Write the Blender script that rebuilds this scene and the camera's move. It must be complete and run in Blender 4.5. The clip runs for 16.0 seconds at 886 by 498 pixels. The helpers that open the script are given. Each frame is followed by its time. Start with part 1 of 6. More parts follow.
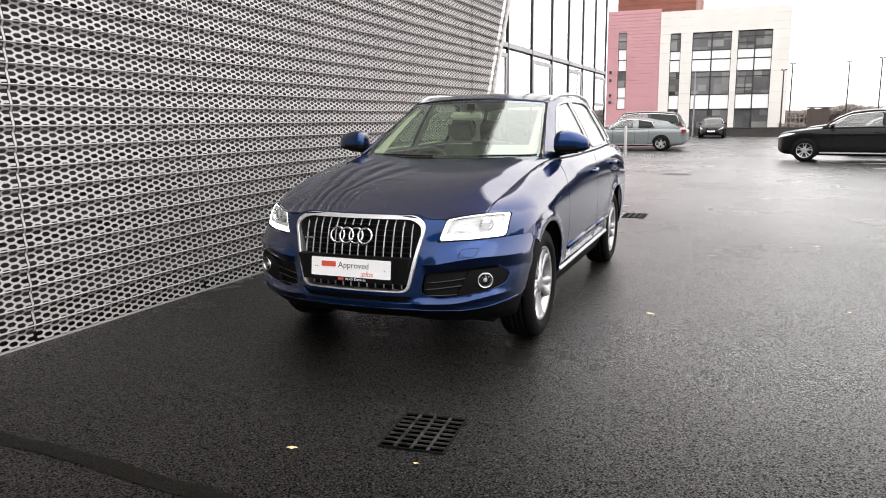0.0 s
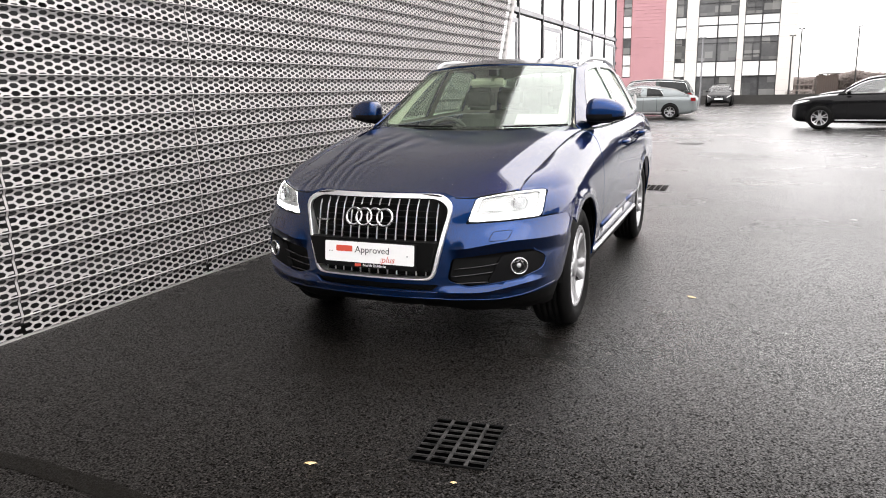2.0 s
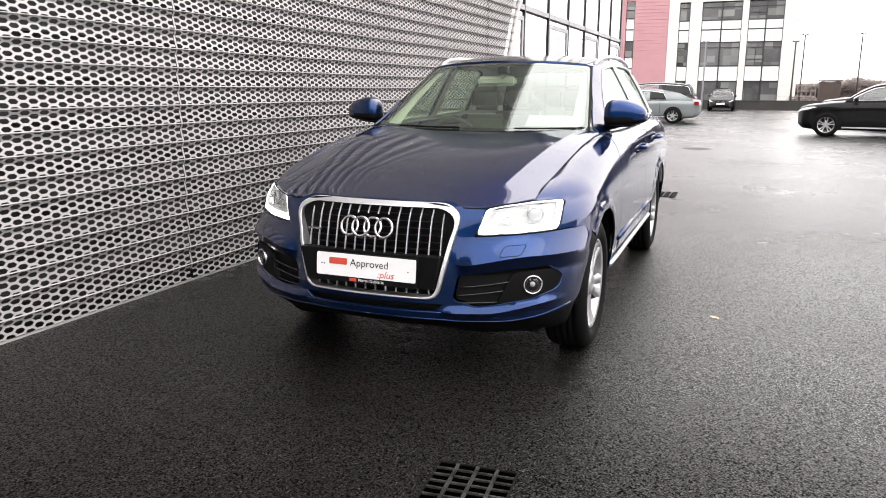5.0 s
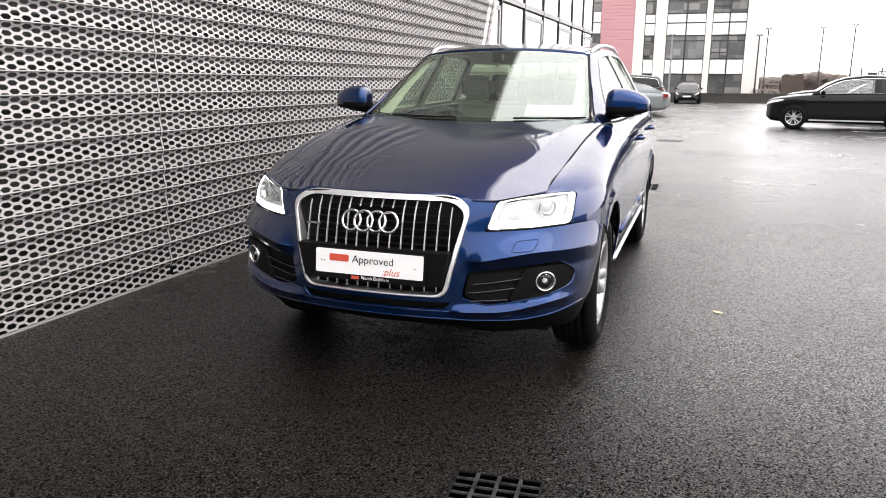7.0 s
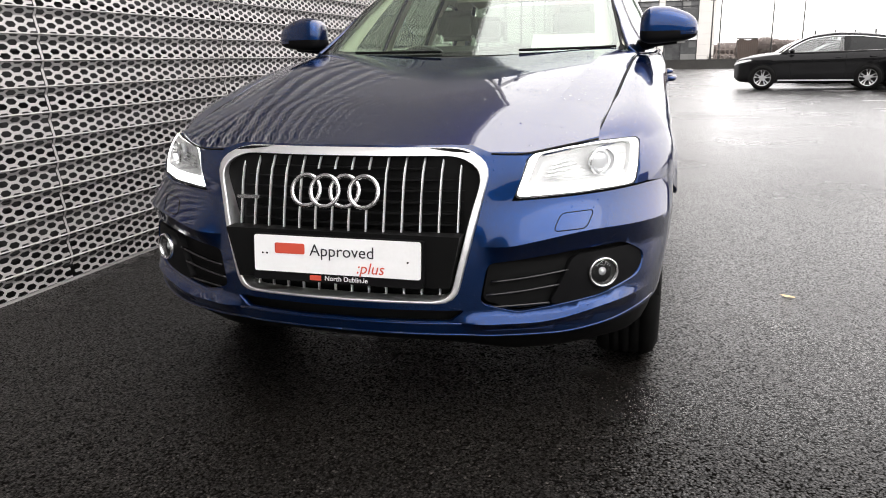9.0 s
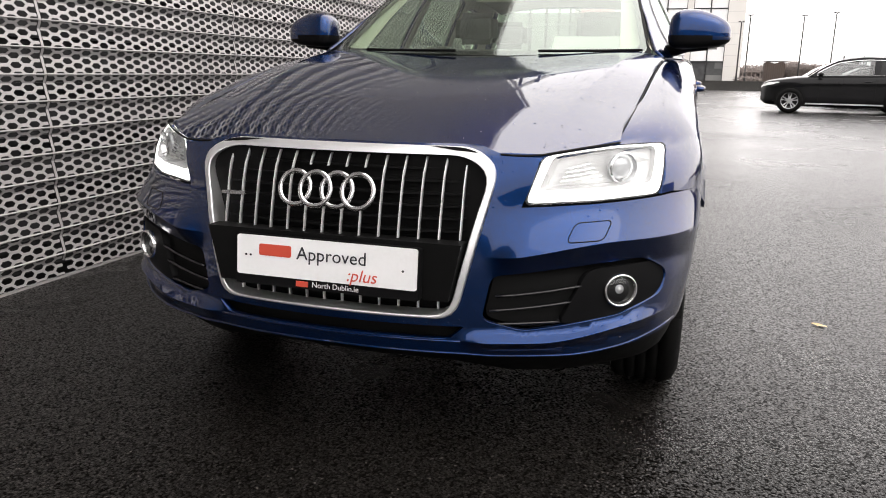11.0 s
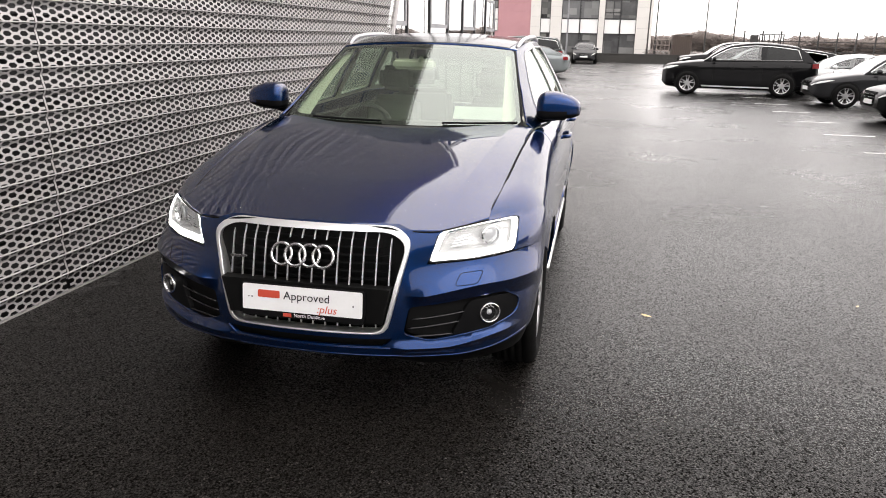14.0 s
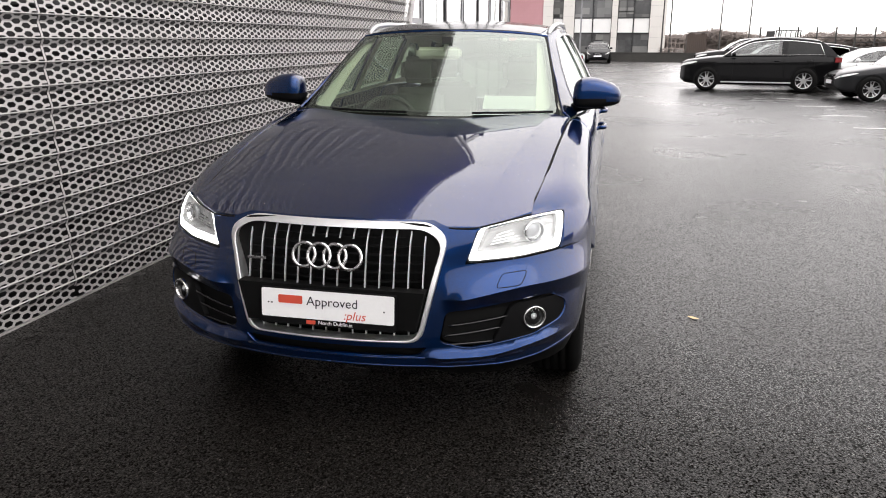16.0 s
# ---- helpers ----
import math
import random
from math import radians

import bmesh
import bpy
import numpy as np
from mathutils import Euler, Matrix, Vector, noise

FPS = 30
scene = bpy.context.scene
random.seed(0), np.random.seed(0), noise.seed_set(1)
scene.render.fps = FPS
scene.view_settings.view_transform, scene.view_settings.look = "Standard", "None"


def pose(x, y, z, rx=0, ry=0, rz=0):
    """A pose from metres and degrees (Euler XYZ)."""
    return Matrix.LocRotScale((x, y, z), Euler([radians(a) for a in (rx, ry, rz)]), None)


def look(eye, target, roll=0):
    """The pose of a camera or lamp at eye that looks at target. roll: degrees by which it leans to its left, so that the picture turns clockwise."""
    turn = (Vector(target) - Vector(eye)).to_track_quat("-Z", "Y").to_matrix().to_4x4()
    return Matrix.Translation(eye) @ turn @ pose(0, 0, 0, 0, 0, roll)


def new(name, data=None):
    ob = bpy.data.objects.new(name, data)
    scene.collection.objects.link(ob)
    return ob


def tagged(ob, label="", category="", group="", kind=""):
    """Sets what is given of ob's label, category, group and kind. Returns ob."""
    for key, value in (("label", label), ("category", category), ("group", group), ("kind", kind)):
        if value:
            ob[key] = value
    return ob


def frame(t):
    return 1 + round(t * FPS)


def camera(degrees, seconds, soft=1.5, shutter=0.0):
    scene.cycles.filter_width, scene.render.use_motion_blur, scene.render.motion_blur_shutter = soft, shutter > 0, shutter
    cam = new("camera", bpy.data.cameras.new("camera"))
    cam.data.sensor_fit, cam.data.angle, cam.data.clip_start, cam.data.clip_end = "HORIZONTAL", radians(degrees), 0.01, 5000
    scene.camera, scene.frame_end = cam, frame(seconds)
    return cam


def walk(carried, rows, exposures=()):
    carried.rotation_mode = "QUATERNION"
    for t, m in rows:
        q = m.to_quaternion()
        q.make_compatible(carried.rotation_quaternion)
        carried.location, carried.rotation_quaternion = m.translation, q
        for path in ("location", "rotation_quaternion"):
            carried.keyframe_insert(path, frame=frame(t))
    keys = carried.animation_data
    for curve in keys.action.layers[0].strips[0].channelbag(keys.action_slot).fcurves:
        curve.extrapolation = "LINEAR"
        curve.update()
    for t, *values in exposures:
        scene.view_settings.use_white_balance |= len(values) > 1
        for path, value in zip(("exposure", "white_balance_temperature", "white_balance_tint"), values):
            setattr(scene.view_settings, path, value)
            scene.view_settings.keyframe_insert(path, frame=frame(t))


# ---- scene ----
cam = camera(61.93, 16.0, soft=1.0)
PATH = [
    (0, (2.165, -3.737, 1.451), (1.405, -1.920, 1.105), -0.50),
    (0.5, (2.106, -3.675, 1.443), (1.322, -1.873, 1.074), 0.21),
    (1, (1.961, -3.553, 1.442), (1.187, -1.750, 1.053), 0.97),
    (1.5, (1.857, -3.450, 1.429), (1.106, -1.642, 1.022), 0.56),
    (2, (1.860, -3.375, 1.432), (1.100, -1.574, 1.010), -1.00),
    (2.5, (1.827, -3.262, 1.430), (1.060, -1.464, 1.005), 0.02),
    (3, (1.820, -3.173, 1.426), (1.045, -1.377, 1.007), -0.42),
    (3.5, (1.816, -3.121, 1.424), (1.035, -1.325, 1.019), -0.38),
    (6, (1.538, -2.976, 1.414), (0.825, -1.160, 0.976), 0.37),
    (6.5, (1.494, -2.970, 1.407), (0.807, -1.143, 0.970), 0.15),
    (7, (1.422, -2.914, 1.396), (0.756, -1.082, 0.952), 0.44),
    (7.5, (1.303, -2.674, 1.365), (0.635, -0.853, 0.876), 0.65),
    (8, (1.111, -2.402, 1.330), (0.453, -0.580, 0.834), 0.41),
    (8.5, (0.944, -2.119, 1.254), (0.383, -0.266, 0.753), -1.32),
    (8.7, (0.914, -2.016, 1.205), (0.361, -0.162, 0.697), -1.17),
    (10.8, (0.901, -1.721, 1.060), (0.281, 0.133, 0.640), 0.92),
    (11, (0.895, -1.706, 1.089), (0.292, 0.142, 0.619), 0.86),
    (11.5, (0.961, -1.906, 1.378), (0.436, -0.054, 0.837), -1.75),
    (12, (0.987, -2.217, 1.570), (0.597, -0.357, 0.947), -0.34),
    (12.5, (1.135, -2.498, 1.655), (0.720, -0.628, 1.081), 0.85),
    (13, (1.207, -2.651, 1.663), (0.785, -0.791, 1.060), 1.02),
    (13.5, (1.182, -2.693, 1.661), (0.775, -0.820, 1.090), 0.85),
    (14, (1.179, -2.704, 1.662), (0.778, -0.825, 1.108), 1.19),
    (14.5, (1.185, -2.695, 1.653), (0.790, -0.810, 1.113), 0.82),
    (15, (1.190, -2.681, 1.657), (0.801, -0.795, 1.117), 1.13),
    (15.5, (1.192, -2.645, 1.651), (0.768, -0.770, 1.102), 0.76),
    (16, (1.025, -2.444, 1.559), (0.587, -0.571, 1.013), 0.14),
]
EXPOSURE = [(0, 0.29, 6500, 11), (0.6, 0.36, 6500, 11), (3.5, 0.53, 6490, 12), (6, 0.5, 6500, 12), (8.5, 0.45, 6500, 11), (11, 0.18, 6600, 12), (11.5, 0.2, 6930, 13), (12.5, 0.25, 6830, 13),
            (13.2, 0.23, 6760, 13), (14.5, 0.2, 6560, 12), (16, 0.11, 6520, 12)]
walk(cam, [(t, look(eye, target, roll)) for t, eye, target, roll in PATH], exposures=EXPOSURE)


# ---- light ----
world = bpy.data.worlds.new("overcast_sky")
scene.world = world
world.use_nodes = True
wn, wl = world.node_tree.nodes, world.node_tree.links
wn.clear()
w_out = wn.new("ShaderNodeOutputWorld")
w_bg = wn.new("ShaderNodeBackground")
w_sky = wn.new("ShaderNodeTexSky")
w_sky.sky_type, w_sky.sun_disc = "NISHITA", False
w_sky.sun_elevation, w_sky.sun_rotation = radians(38), radians(120)
w_sky.dust_density = 4.0
w_grey = wn.new("ShaderNodeHueSaturation")
w_grey.inputs["Saturation"].default_value = 0.12
w_mix = wn.new("ShaderNodeMix")
w_mix.data_type = "RGBA"
w_mix.inputs[0].default_value = 0.8
w_mix.inputs[7].default_value = (23.0, 22.4, 22.2, 1)
wl.new(w_sky.outputs[0], w_grey.inputs["Color"])
wl.new(w_grey.outputs[0], w_mix.inputs[6])
# overcast: dimmer towards the horizon than overhead
w_co, w_xyz = wn.new("ShaderNodeTexCoord"), wn.new("ShaderNodeSeparateXYZ")
wl.new(w_co.outputs["Generated"], w_xyz.inputs[0])
w_up = wn.new("ShaderNodeMapRange")
w_up.inputs[1].default_value, w_up.inputs[2].default_value = 0.0, 0.8
w_up.inputs[3].default_value, w_up.inputs[4].default_value = 0.9, 1.08
wl.new(w_xyz.outputs[2], w_up.inputs[0])
w_fall = wn.new("ShaderNodeVectorMath")
w_fall.operation = "SCALE"
wl.new(w_mix.outputs[2], w_fall.inputs[0])
wl.new(w_up.outputs[0], w_fall.inputs["Scale"])
wl.new(w_fall.outputs[0], w_bg.inputs[0])
w_bg.inputs[1].default_value = 0.12
wl.new(w_bg.outputs[0], w_out.inputs[0])
sun = new("sun", bpy.data.lights.new("sun", "SUN"))
sun.data.energy, sun.data.angle, sun.data.color = 0.5, radians(40), (1.0, 0.97, 0.93)
sun.matrix_world = look((20, -10, 25), (0, 0, 0))


# ---- shape tools ----
def curve(*knots):
    """A smooth line through (a, b) knots: monotone cubic."""
    xs, ys = [k[0] for k in knots], [k[1] for k in knots]
    d = [(ys[i + 1] - ys[i]) / (xs[i + 1] - xs[i]) for i in range(len(xs) - 1)]
    m = [d[0]] + [0 if d[i - 1] * d[i] <= 0 else 2 * d[i - 1] * d[i] / (d[i - 1] + d[i]) for i in range(1, len(d))] + [d[-1]]

    def at(x):
        if x <= xs[0]:
            return ys[0] + m[0] * (x - xs[0])
        if x >= xs[-1]:
            return ys[-1] + m[-1] * (x - xs[-1])
        i = 0
        while x > xs[i + 1]:
            i += 1
        h = xs[i + 1] - xs[i]
        t = (x - xs[i]) / h
        return ((1 + 2 * t) * (1 - t) ** 2 * ys[i] + t * (1 - t) ** 2 * h * m[i] + t * t * (3 - 2 * t) * ys[i + 1] + t * t * (t - 1) * h * m[i + 1])
    return at


def smooth01(t):
    t = min(1.0, max(0.0, t))
    return t * t * (3 - 2 * t)


def inside(p, loop):
    hit, n = False, len(loop)
    for i in range(n):
        a, b = loop[i], loop[i - 1]
        if (a[1] > p[1]) != (b[1] > p[1]) and p[0] < (b[0] - a[0]) * (p[1] - a[1]) / (b[1] - a[1]) + a[0]:
            hit = not hit
    return hit


def densified(loop, step):
    out = []
    for i, a in enumerate(loop):
        b = loop[(i + 1) % len(loop)]
        n = max(1, math.ceil(math.dist(a, b) / step))
        out += [(a[0] + (b[0] - a[0]) * k / n, a[1] + (b[1] - a[1]) * k / n) for k in range(n)]
    return out


def rounded(loop, r, n=4):
    """The loop with its corners cut to arcs that begin r before each."""
    out = []
    for i, p in enumerate(loop):
        a, b = Vector(loop[i - 1]), Vector(loop[(i + 1) % len(loop)])
        p = Vector(p)
        ra = min(r, (a - p).length * 0.45)
        rb = min(r, (b - p).length * 0.45)
        s, e = p + (a - p).normalized() * ra, p + (b - p).normalized() * rb
        for k in range(n + 1):
            t = k / n
            out.append(tuple((1 - t) ** 2 * s + 2 * t * (1 - t) * p + t * t * e))
    return out


def surface_normal(surf, u, v, e=1e-3):
    du = Vector(surf(u + e, v)) - Vector(surf(u - e, v))
    dv = Vector(surf(u, v + e)) - Vector(surf(u, v - e))
    n = du.cross(dv)
    return n.normalized() if n.length > 1e-12 else Vector((0, 0, 1))


def panel(name, surf, outline, mat, parent, holes=(), step=0.05, fine=0.03, lip=0.012, side=1, out=1, label="", sheet=False, creases=()):
    """A sheet cut to an outline in the surface's own (u, v), with holes, smooth normals and folded edges. out: -1 turns it round."""
    loops = [densified(outline, fine)] + [densified(h, fine) for h in holes]
    pts, edges = [], []
    for loop in loops:
        n0 = len(pts)
        pts += [Vector(p) for p in loop]
        edges += [(n0 + i, n0 + (i + 1) % len(loop)) for i in range(len(loop))]
    us, vs = [p[0] for p in outline], [p[1] for p in outline]
    nu, nv = max(2, math.ceil((max(us) - min(us)) / step)), max(2, math.ceil((max(vs) - min(vs)) / step))
    rim = [p for loop in loops for p in loop]
    for i in range(nu + 1):
        for j in range(nv + 1):
            p = (min(us) + (max(us) - min(us)) * i / nu, min(vs) + (max(vs) - min(vs)) * j / nv)
            if inside(p, loops[0]) and not any(inside(p, h) for h in loops[1:]) and min((p[0] - q[0]) ** 2 + (p[1] - q[1]) ** 2 for q in rim) > (0.45 * fine) ** 2:
                pts.append(Vector(p))
    for fold_line in creases:
        n0 = len(pts)
        pts += [Vector(p) for p in fold_line]
        edges += [(n0 + i, n0 + i + 1) for i in range(len(fold_line) - 1)]
    from mathutils.geometry import delaunay_2d_cdt
    flat, _, tris, _, _, _ = delaunay_2d_cdt(pts, edges, [], 0, 1e-6)
    keep = []
    for t in tris:
        c = sum((flat[i] for i in t), Vector((0, 0))) / 3
        if inside(c, loops[0]) and not any(inside(c, h) for h in loops[1:]):
            keep.append(tuple(t))
    place = [Vector(surf(*p)) for p in flat]
    norm = [surface_normal(surf, *p) * out for p in flat]
    a, b, c = (place[i] for i in keep[len(keep) // 2])
    if (b - a).cross(c - a).dot(norm[keep[len(keep) // 2][0]]) < 0:
        keep = [(i, k, j) for i, j, k in keep]
    count = {}
    for t in keep:
        for i in range(3):
            e = (t[i], t[(i + 1) % 3])
            count[e] = count.get(e, 0) + 1
    border = [e for e in count if (e[1], e[0]) not in count]
    verts, normals, faces = list(place), list(norm), list(keep)
    if lip and not sheet:
        for i, j in border:
            n0 = len(verts)
            away = (place[j] - place[i]).cross(norm[i])
            away = away.normalized() if away.length > 1e-9 else norm[i]
            verts += [place[i], place[j], place[j] - norm[j] * lip, place[i] - norm[i] * lip]
            normals += [(norm[i] + away).normalized(), (norm[j] + away).normalized(), away, away]
            faces.append((n0, n0 + 3, n0 + 2, n0 + 1))
    if side < 0:
        verts = [Vector((-p.x, p.y, p.z)) for p in verts]
        normals = [Vector((-p.x, p.y, p.z)) for p in normals]
        faces = [tuple(reversed(f)) for f in faces]
    me = bpy.data.meshes.new(name)
    me.from_pydata([tuple(p) for p in verts], [], faces)
    me.polygons.foreach_set("use_smooth", [True] * len(me.polygons))
    me.materials.append(mat)
    me.normals_split_custom_set_from_vertices([tuple(n) for n in normals])
    ob = new(name, me)
    ob.parent = parent
    return tagged(ob, label) if label else ob


def tube(bm, pts, r, n=8, closed=False, flat=1.0):
    """A round bar along points; flat squeezes it in z."""
    pts = [Vector(p) for p in pts]
    rings = []
    for i, p in enumerate(pts):
        a = pts[i - 1] if i or closed else p
        b = pts[(i + 1) % len(pts)] if i < len(pts) - 1 or closed else p
        d = (b - a).normalized()
        up = Vector((0, 0, 1)) if abs(d.z) < 0.9 else Vector((1, 0, 0))
        s = d.cross(up).normalized()
        u = s.cross(d).normalized()
        rings.append([bm.verts.new(p + s * r * math.cos(2 * math.pi * k / n) + u * r * flat * math.sin(2 * math.pi * k / n)) for k in range(n)])
    for i in range(len(rings) if closed else len(rings) - 1):
        a, b = rings[i], rings[(i + 1) % len(rings)]
        for k in range(n):
            bm.faces.new((a[k], a[(k + 1) % n], b[(k + 1) % n], b[k]))
    if not closed:
        bm.faces.new(list(reversed(rings[0])))
        bm.faces.new(rings[-1])


def lathe(bm, profile, n=40, axis="x"):
    """Turns (along, radius) points about the axis through the origin."""
    rings = []
    for s, r in profile:
        ring = []
        for k in range(n):
            a = 2 * math.pi * k / n
            c, d = r * math.cos(a), r * math.sin(a)
            ring.append(bm.verts.new((s, c, d) if axis == "x" else (c, s, d) if axis == "y" else (c, d, s)))
        rings.append(ring)
    for a, b in zip(rings, rings[1:]):
        for k in range(n):
            bm.faces.new((a[k], b[k], b[(k + 1) % n], a[(k + 1) % n]))
    return rings


def slab(bm, loop, y0, y1, scale=1.0, centre=(0, 0)):
    """A prism from an (x, z) loop between two y."""
    front = [bm.verts.new((x, y0, z)) for x, z in loop]
    back = [bm.verts.new((centre[0] + (x - centre[0]) * scale, y1, centre[1] + (z - centre[1]) * scale)) for x, z in loop]
    n = len(loop)
    bm.faces.new(front)
    bm.faces.new(list(reversed(back)))
    for i in range(n):
        bm.faces.new((front[i], back[i], back[(i + 1) % n], front[(i + 1) % n]))


def thing(name, label, category, at=(0, 0, 0), turn=0.0, group="", kind=""):
    ob = new(name)
    ob.empty_display_size = 0.1
    ob.matrix_world = pose(*at, 0, 0, turn)
    return tagged(ob, label, category, group, kind)


# ---- materials ----
def material(name, colour, rough=0.5, metal=0.0, **extra):
    m = bpy.data.materials.new(name)
    m.use_nodes = True
    b = m.node_tree.nodes["Principled BSDF"]
    b.inputs["Base Color"].default_value = (*colour, 1)
    b.inputs["Roughness"].default_value = rough
    b.inputs["Metallic"].default_value = metal
    for key, value in extra.items():
        b.inputs[key.replace("_", " ")].default_value = value
    return m


def part(name, bm, mat, parent=None, label="", smooth=False):
    """Links a bmesh as one mesh object, under a thing or a part where one is given."""
    me = bpy.data.meshes.new(name)
    bm.to_mesh(me)
    bm.free()
    if smooth:
        for p in me.polygons:
            p.use_smooth = True
    for one in mat if isinstance(mat, (list, tuple)) else [mat]:
        me.materials.append(one)
    ob = new(name, me)
    if parent:
        ob.parent = parent
    return tagged(ob, label) if label else ob


def box(bm, x0, x1, y0, y1, z0, z1):
    vs = [bm.verts.new((x, y, z)) for z in (z0, z1) for x, y in ((x0, y0), (x1, y0), (x1, y1), (x0, y1))]
    for f in ((3, 2, 1, 0), (4, 5, 6, 7), (0, 1, 5, 4), (1, 2, 6, 5), (2, 3, 7, 6), (3, 0, 4, 7)):
        bm.faces.new([vs[i] for i in f])
    return vs


def boxed(name, mat, dims, parent=None, label="", bevel=0.0):
    bm = bmesh.new()
    box(bm, *dims)
    if bevel:
        bmesh.ops.bevel(bm, geom=bm.edges[:], offset=bevel, segments=2, affect="EDGES")
    return part(name, bm, mat, parent, label)


def tree(m):
    return m.node_tree.nodes, m.node_tree.links, m.node_tree.nodes["Principled BSDF"]


def spot(n, l, scale, detail=4.0, rough=0.6, kind="noise", stretch=None):
    """A noise (or cell) value at so many features to the metre, on the object's own coordinates."""
    co = n.new("ShaderNodeTexCoord")
    src = co.outputs["Object"]
    if stretch:
        mp = n.new("ShaderNodeMapping")
        mp.inputs["Scale"].default_value = stretch
        l.new(src, mp.inputs[0])
        src = mp.outputs[0]
    t = n.new("ShaderNodeTexNoise" if kind == "noise" else "ShaderNodeTexVoronoi")
    t.inputs["Scale"].default_value = scale
    if kind == "noise":
        t.inputs["Detail"].default_value = detail
        t.inputs["Roughness"].default_value = rough
    l.new(src, t.inputs["Vector"])
    return t


def ranged(n, l, value, lo, hi, a=0.0, b=1.0):
    r = n.new("ShaderNodeMapRange")
    r.inputs[1].default_value, r.inputs[2].default_value = lo, hi
    r.inputs[3].default_value, r.inputs[4].default_value = a, b
    l.new(value, r.inputs[0])
    return r.outputs[0]


def blend(n, l, fac, one, two):
    x = n.new("ShaderNodeMix")
    x.data_type = "RGBA"
    l.new(fac, x.inputs[0])
    for k, c in ((6, one), (7, two)):
        if isinstance(c, tuple):
            x.inputs[k].default_value = (*c, 1)
        else:
            l.new(c, x.inputs[k])
    return x.outputs[2]


def bumped(n, l, b, value, strength, distance):
    u = n.new("ShaderNodeBump")
    u.inputs["Strength"].default_value, u.inputs["Distance"].default_value = strength, distance
    l.new(value, u.inputs["Height"])
    l.new(u.outputs[0], b.inputs["Normal"])
    return u


def weathered(name, one, two, rough=(0.4, 0.6), metal=0.0, big=2.0, small=60.0, bump=0.15, depth=0.002, **extra):
    """A surface with colour at a large and a small scale, uneven gloss and fine relief."""
    m = material(name, one, rough[0], metal, **extra)
    n, l, b = tree(m)
    a, c = spot(n, l, big), spot(n, l, small)
    mix = n.new("ShaderNodeMath")
    mix.operation = "MULTIPLY"
    l.new(ranged(n, l, a.outputs[0], 0.3, 0.7), mix.inputs[0])
    l.new(ranged(n, l, c.outputs[0], 0.3, 0.7, 0.4, 1.0), mix.inputs[1])
    l.new(blend(n, l, mix.outputs[0], one, two), b.inputs["Base Color"])
    l.new(ranged(n, l, a.outputs[0], 0.3, 0.7, *rough), b.inputs["Roughness"])
    if bump:
        bumped(n, l, b, c.outputs[0], bump, depth)
    return m


# car paint: flake under clear coat, with rain drops
PAINT = material("blue_metallic_paint", (0.001, 0.014, 0.08), 0.3, 0.9, Coat_Weight=1.0, Coat_Roughness=0.012, Coat_IOR=2.15, Specular_IOR_Level=0.1, Specular_Tint=(0.09, 0.14, 0.27, 1))
n, l, b = tree(PAINT)
flake = spot(n, l, 900.0, 1.0)
l.new(blend(n, l, ranged(n, l, flake.outputs[0], 0.35, 0.65), (0.0006, 0.0093, 0.046), (0.0018, 0.0325, 0.14)), b.inputs["Base Color"])
drop = spot(n, l, 70.0, kind="cell")
drop.inputs["Randomness"].default_value = 1.0
bead = ranged(n, l, drop.outputs["Distance"], 0.12, 0.26, 1.0, 0.0)
pick = n.new("ShaderNodeSeparateColor")
l.new(drop.outputs["Color"], pick.inputs[0])
wet = spot(n, l, 2.6, 3.0)
few = n.new("ShaderNodeMath")
few.operation = "MULTIPLY"
l.new(ranged(n, l, pick.outputs[0], 0.62, 0.64), few.inputs[0])
l.new(ranged(n, l, wet.outputs[0], 0.42, 0.52), few.inputs[1])
some = n.new("ShaderNodeMath")
some.operation = "MULTIPLY"
l.new(bead, some.inputs[0])
l.new(few.outputs[0], some.inputs[1])
bump_node = n.new("ShaderNodeBump")
bump_node.inputs["Strength"].default_value, bump_node.inputs["Distance"].default_value = 0.7, 0.0022
l.new(some.outputs[0], bump_node.inputs["Height"])
l.new(bump_node.outputs[0], b.inputs["Coat Normal"])
low = n.new("ShaderNodeLayerWeight")
low.inputs[0].default_value = 0.5
l.new(ranged(n, l, low.outputs["Facing"], 0.12, 0.58, 0.18, 1.0), b.inputs["Coat Weight"])

CHROME = weathered("bright_chrome", (0.8, 0.8, 0.8), (0.7, 0.7, 0.7), (0.08, 0.16), 1.0, 8.0, 200.0, 0.0)
FRAME_CHROME = weathered("bright_satin_chrome", (0.92, 0.92, 0.92), (0.84, 0.84, 0.84), (0.4, 0.5), 1.0, 8.0, 200.0, 0.0)
CHROME_DULL = weathered("satin_chrome", (0.66, 0.66, 0.66), (0.5, 0.5, 0.5), (0.2, 0.32), 1.0, 8.0, 200.0, 0.0)
SATIN_SILVER = weathered("satin_silver", (0.62, 0.62, 0.62), (0.5, 0.5, 0.5), (0.3, 0.42), 0.85, 5.0, 150.0, 0.0)
BLACK_PLASTIC = weathered("black_plastic", (0.004, 0.004, 0.0045), (0.008, 0.008, 0.008), (0.4, 0.6), 0.0, 4.0, 300.0, 0.3, 0.0006, Specular_IOR_Level=0.05)
BLACK_GLOSS = weathered("gloss_black", (0.006, 0.006, 0.007), (0.012, 0.012, 0.012), (0.12, 0.25), 0.0, 6.0, 200.0, 0.0)
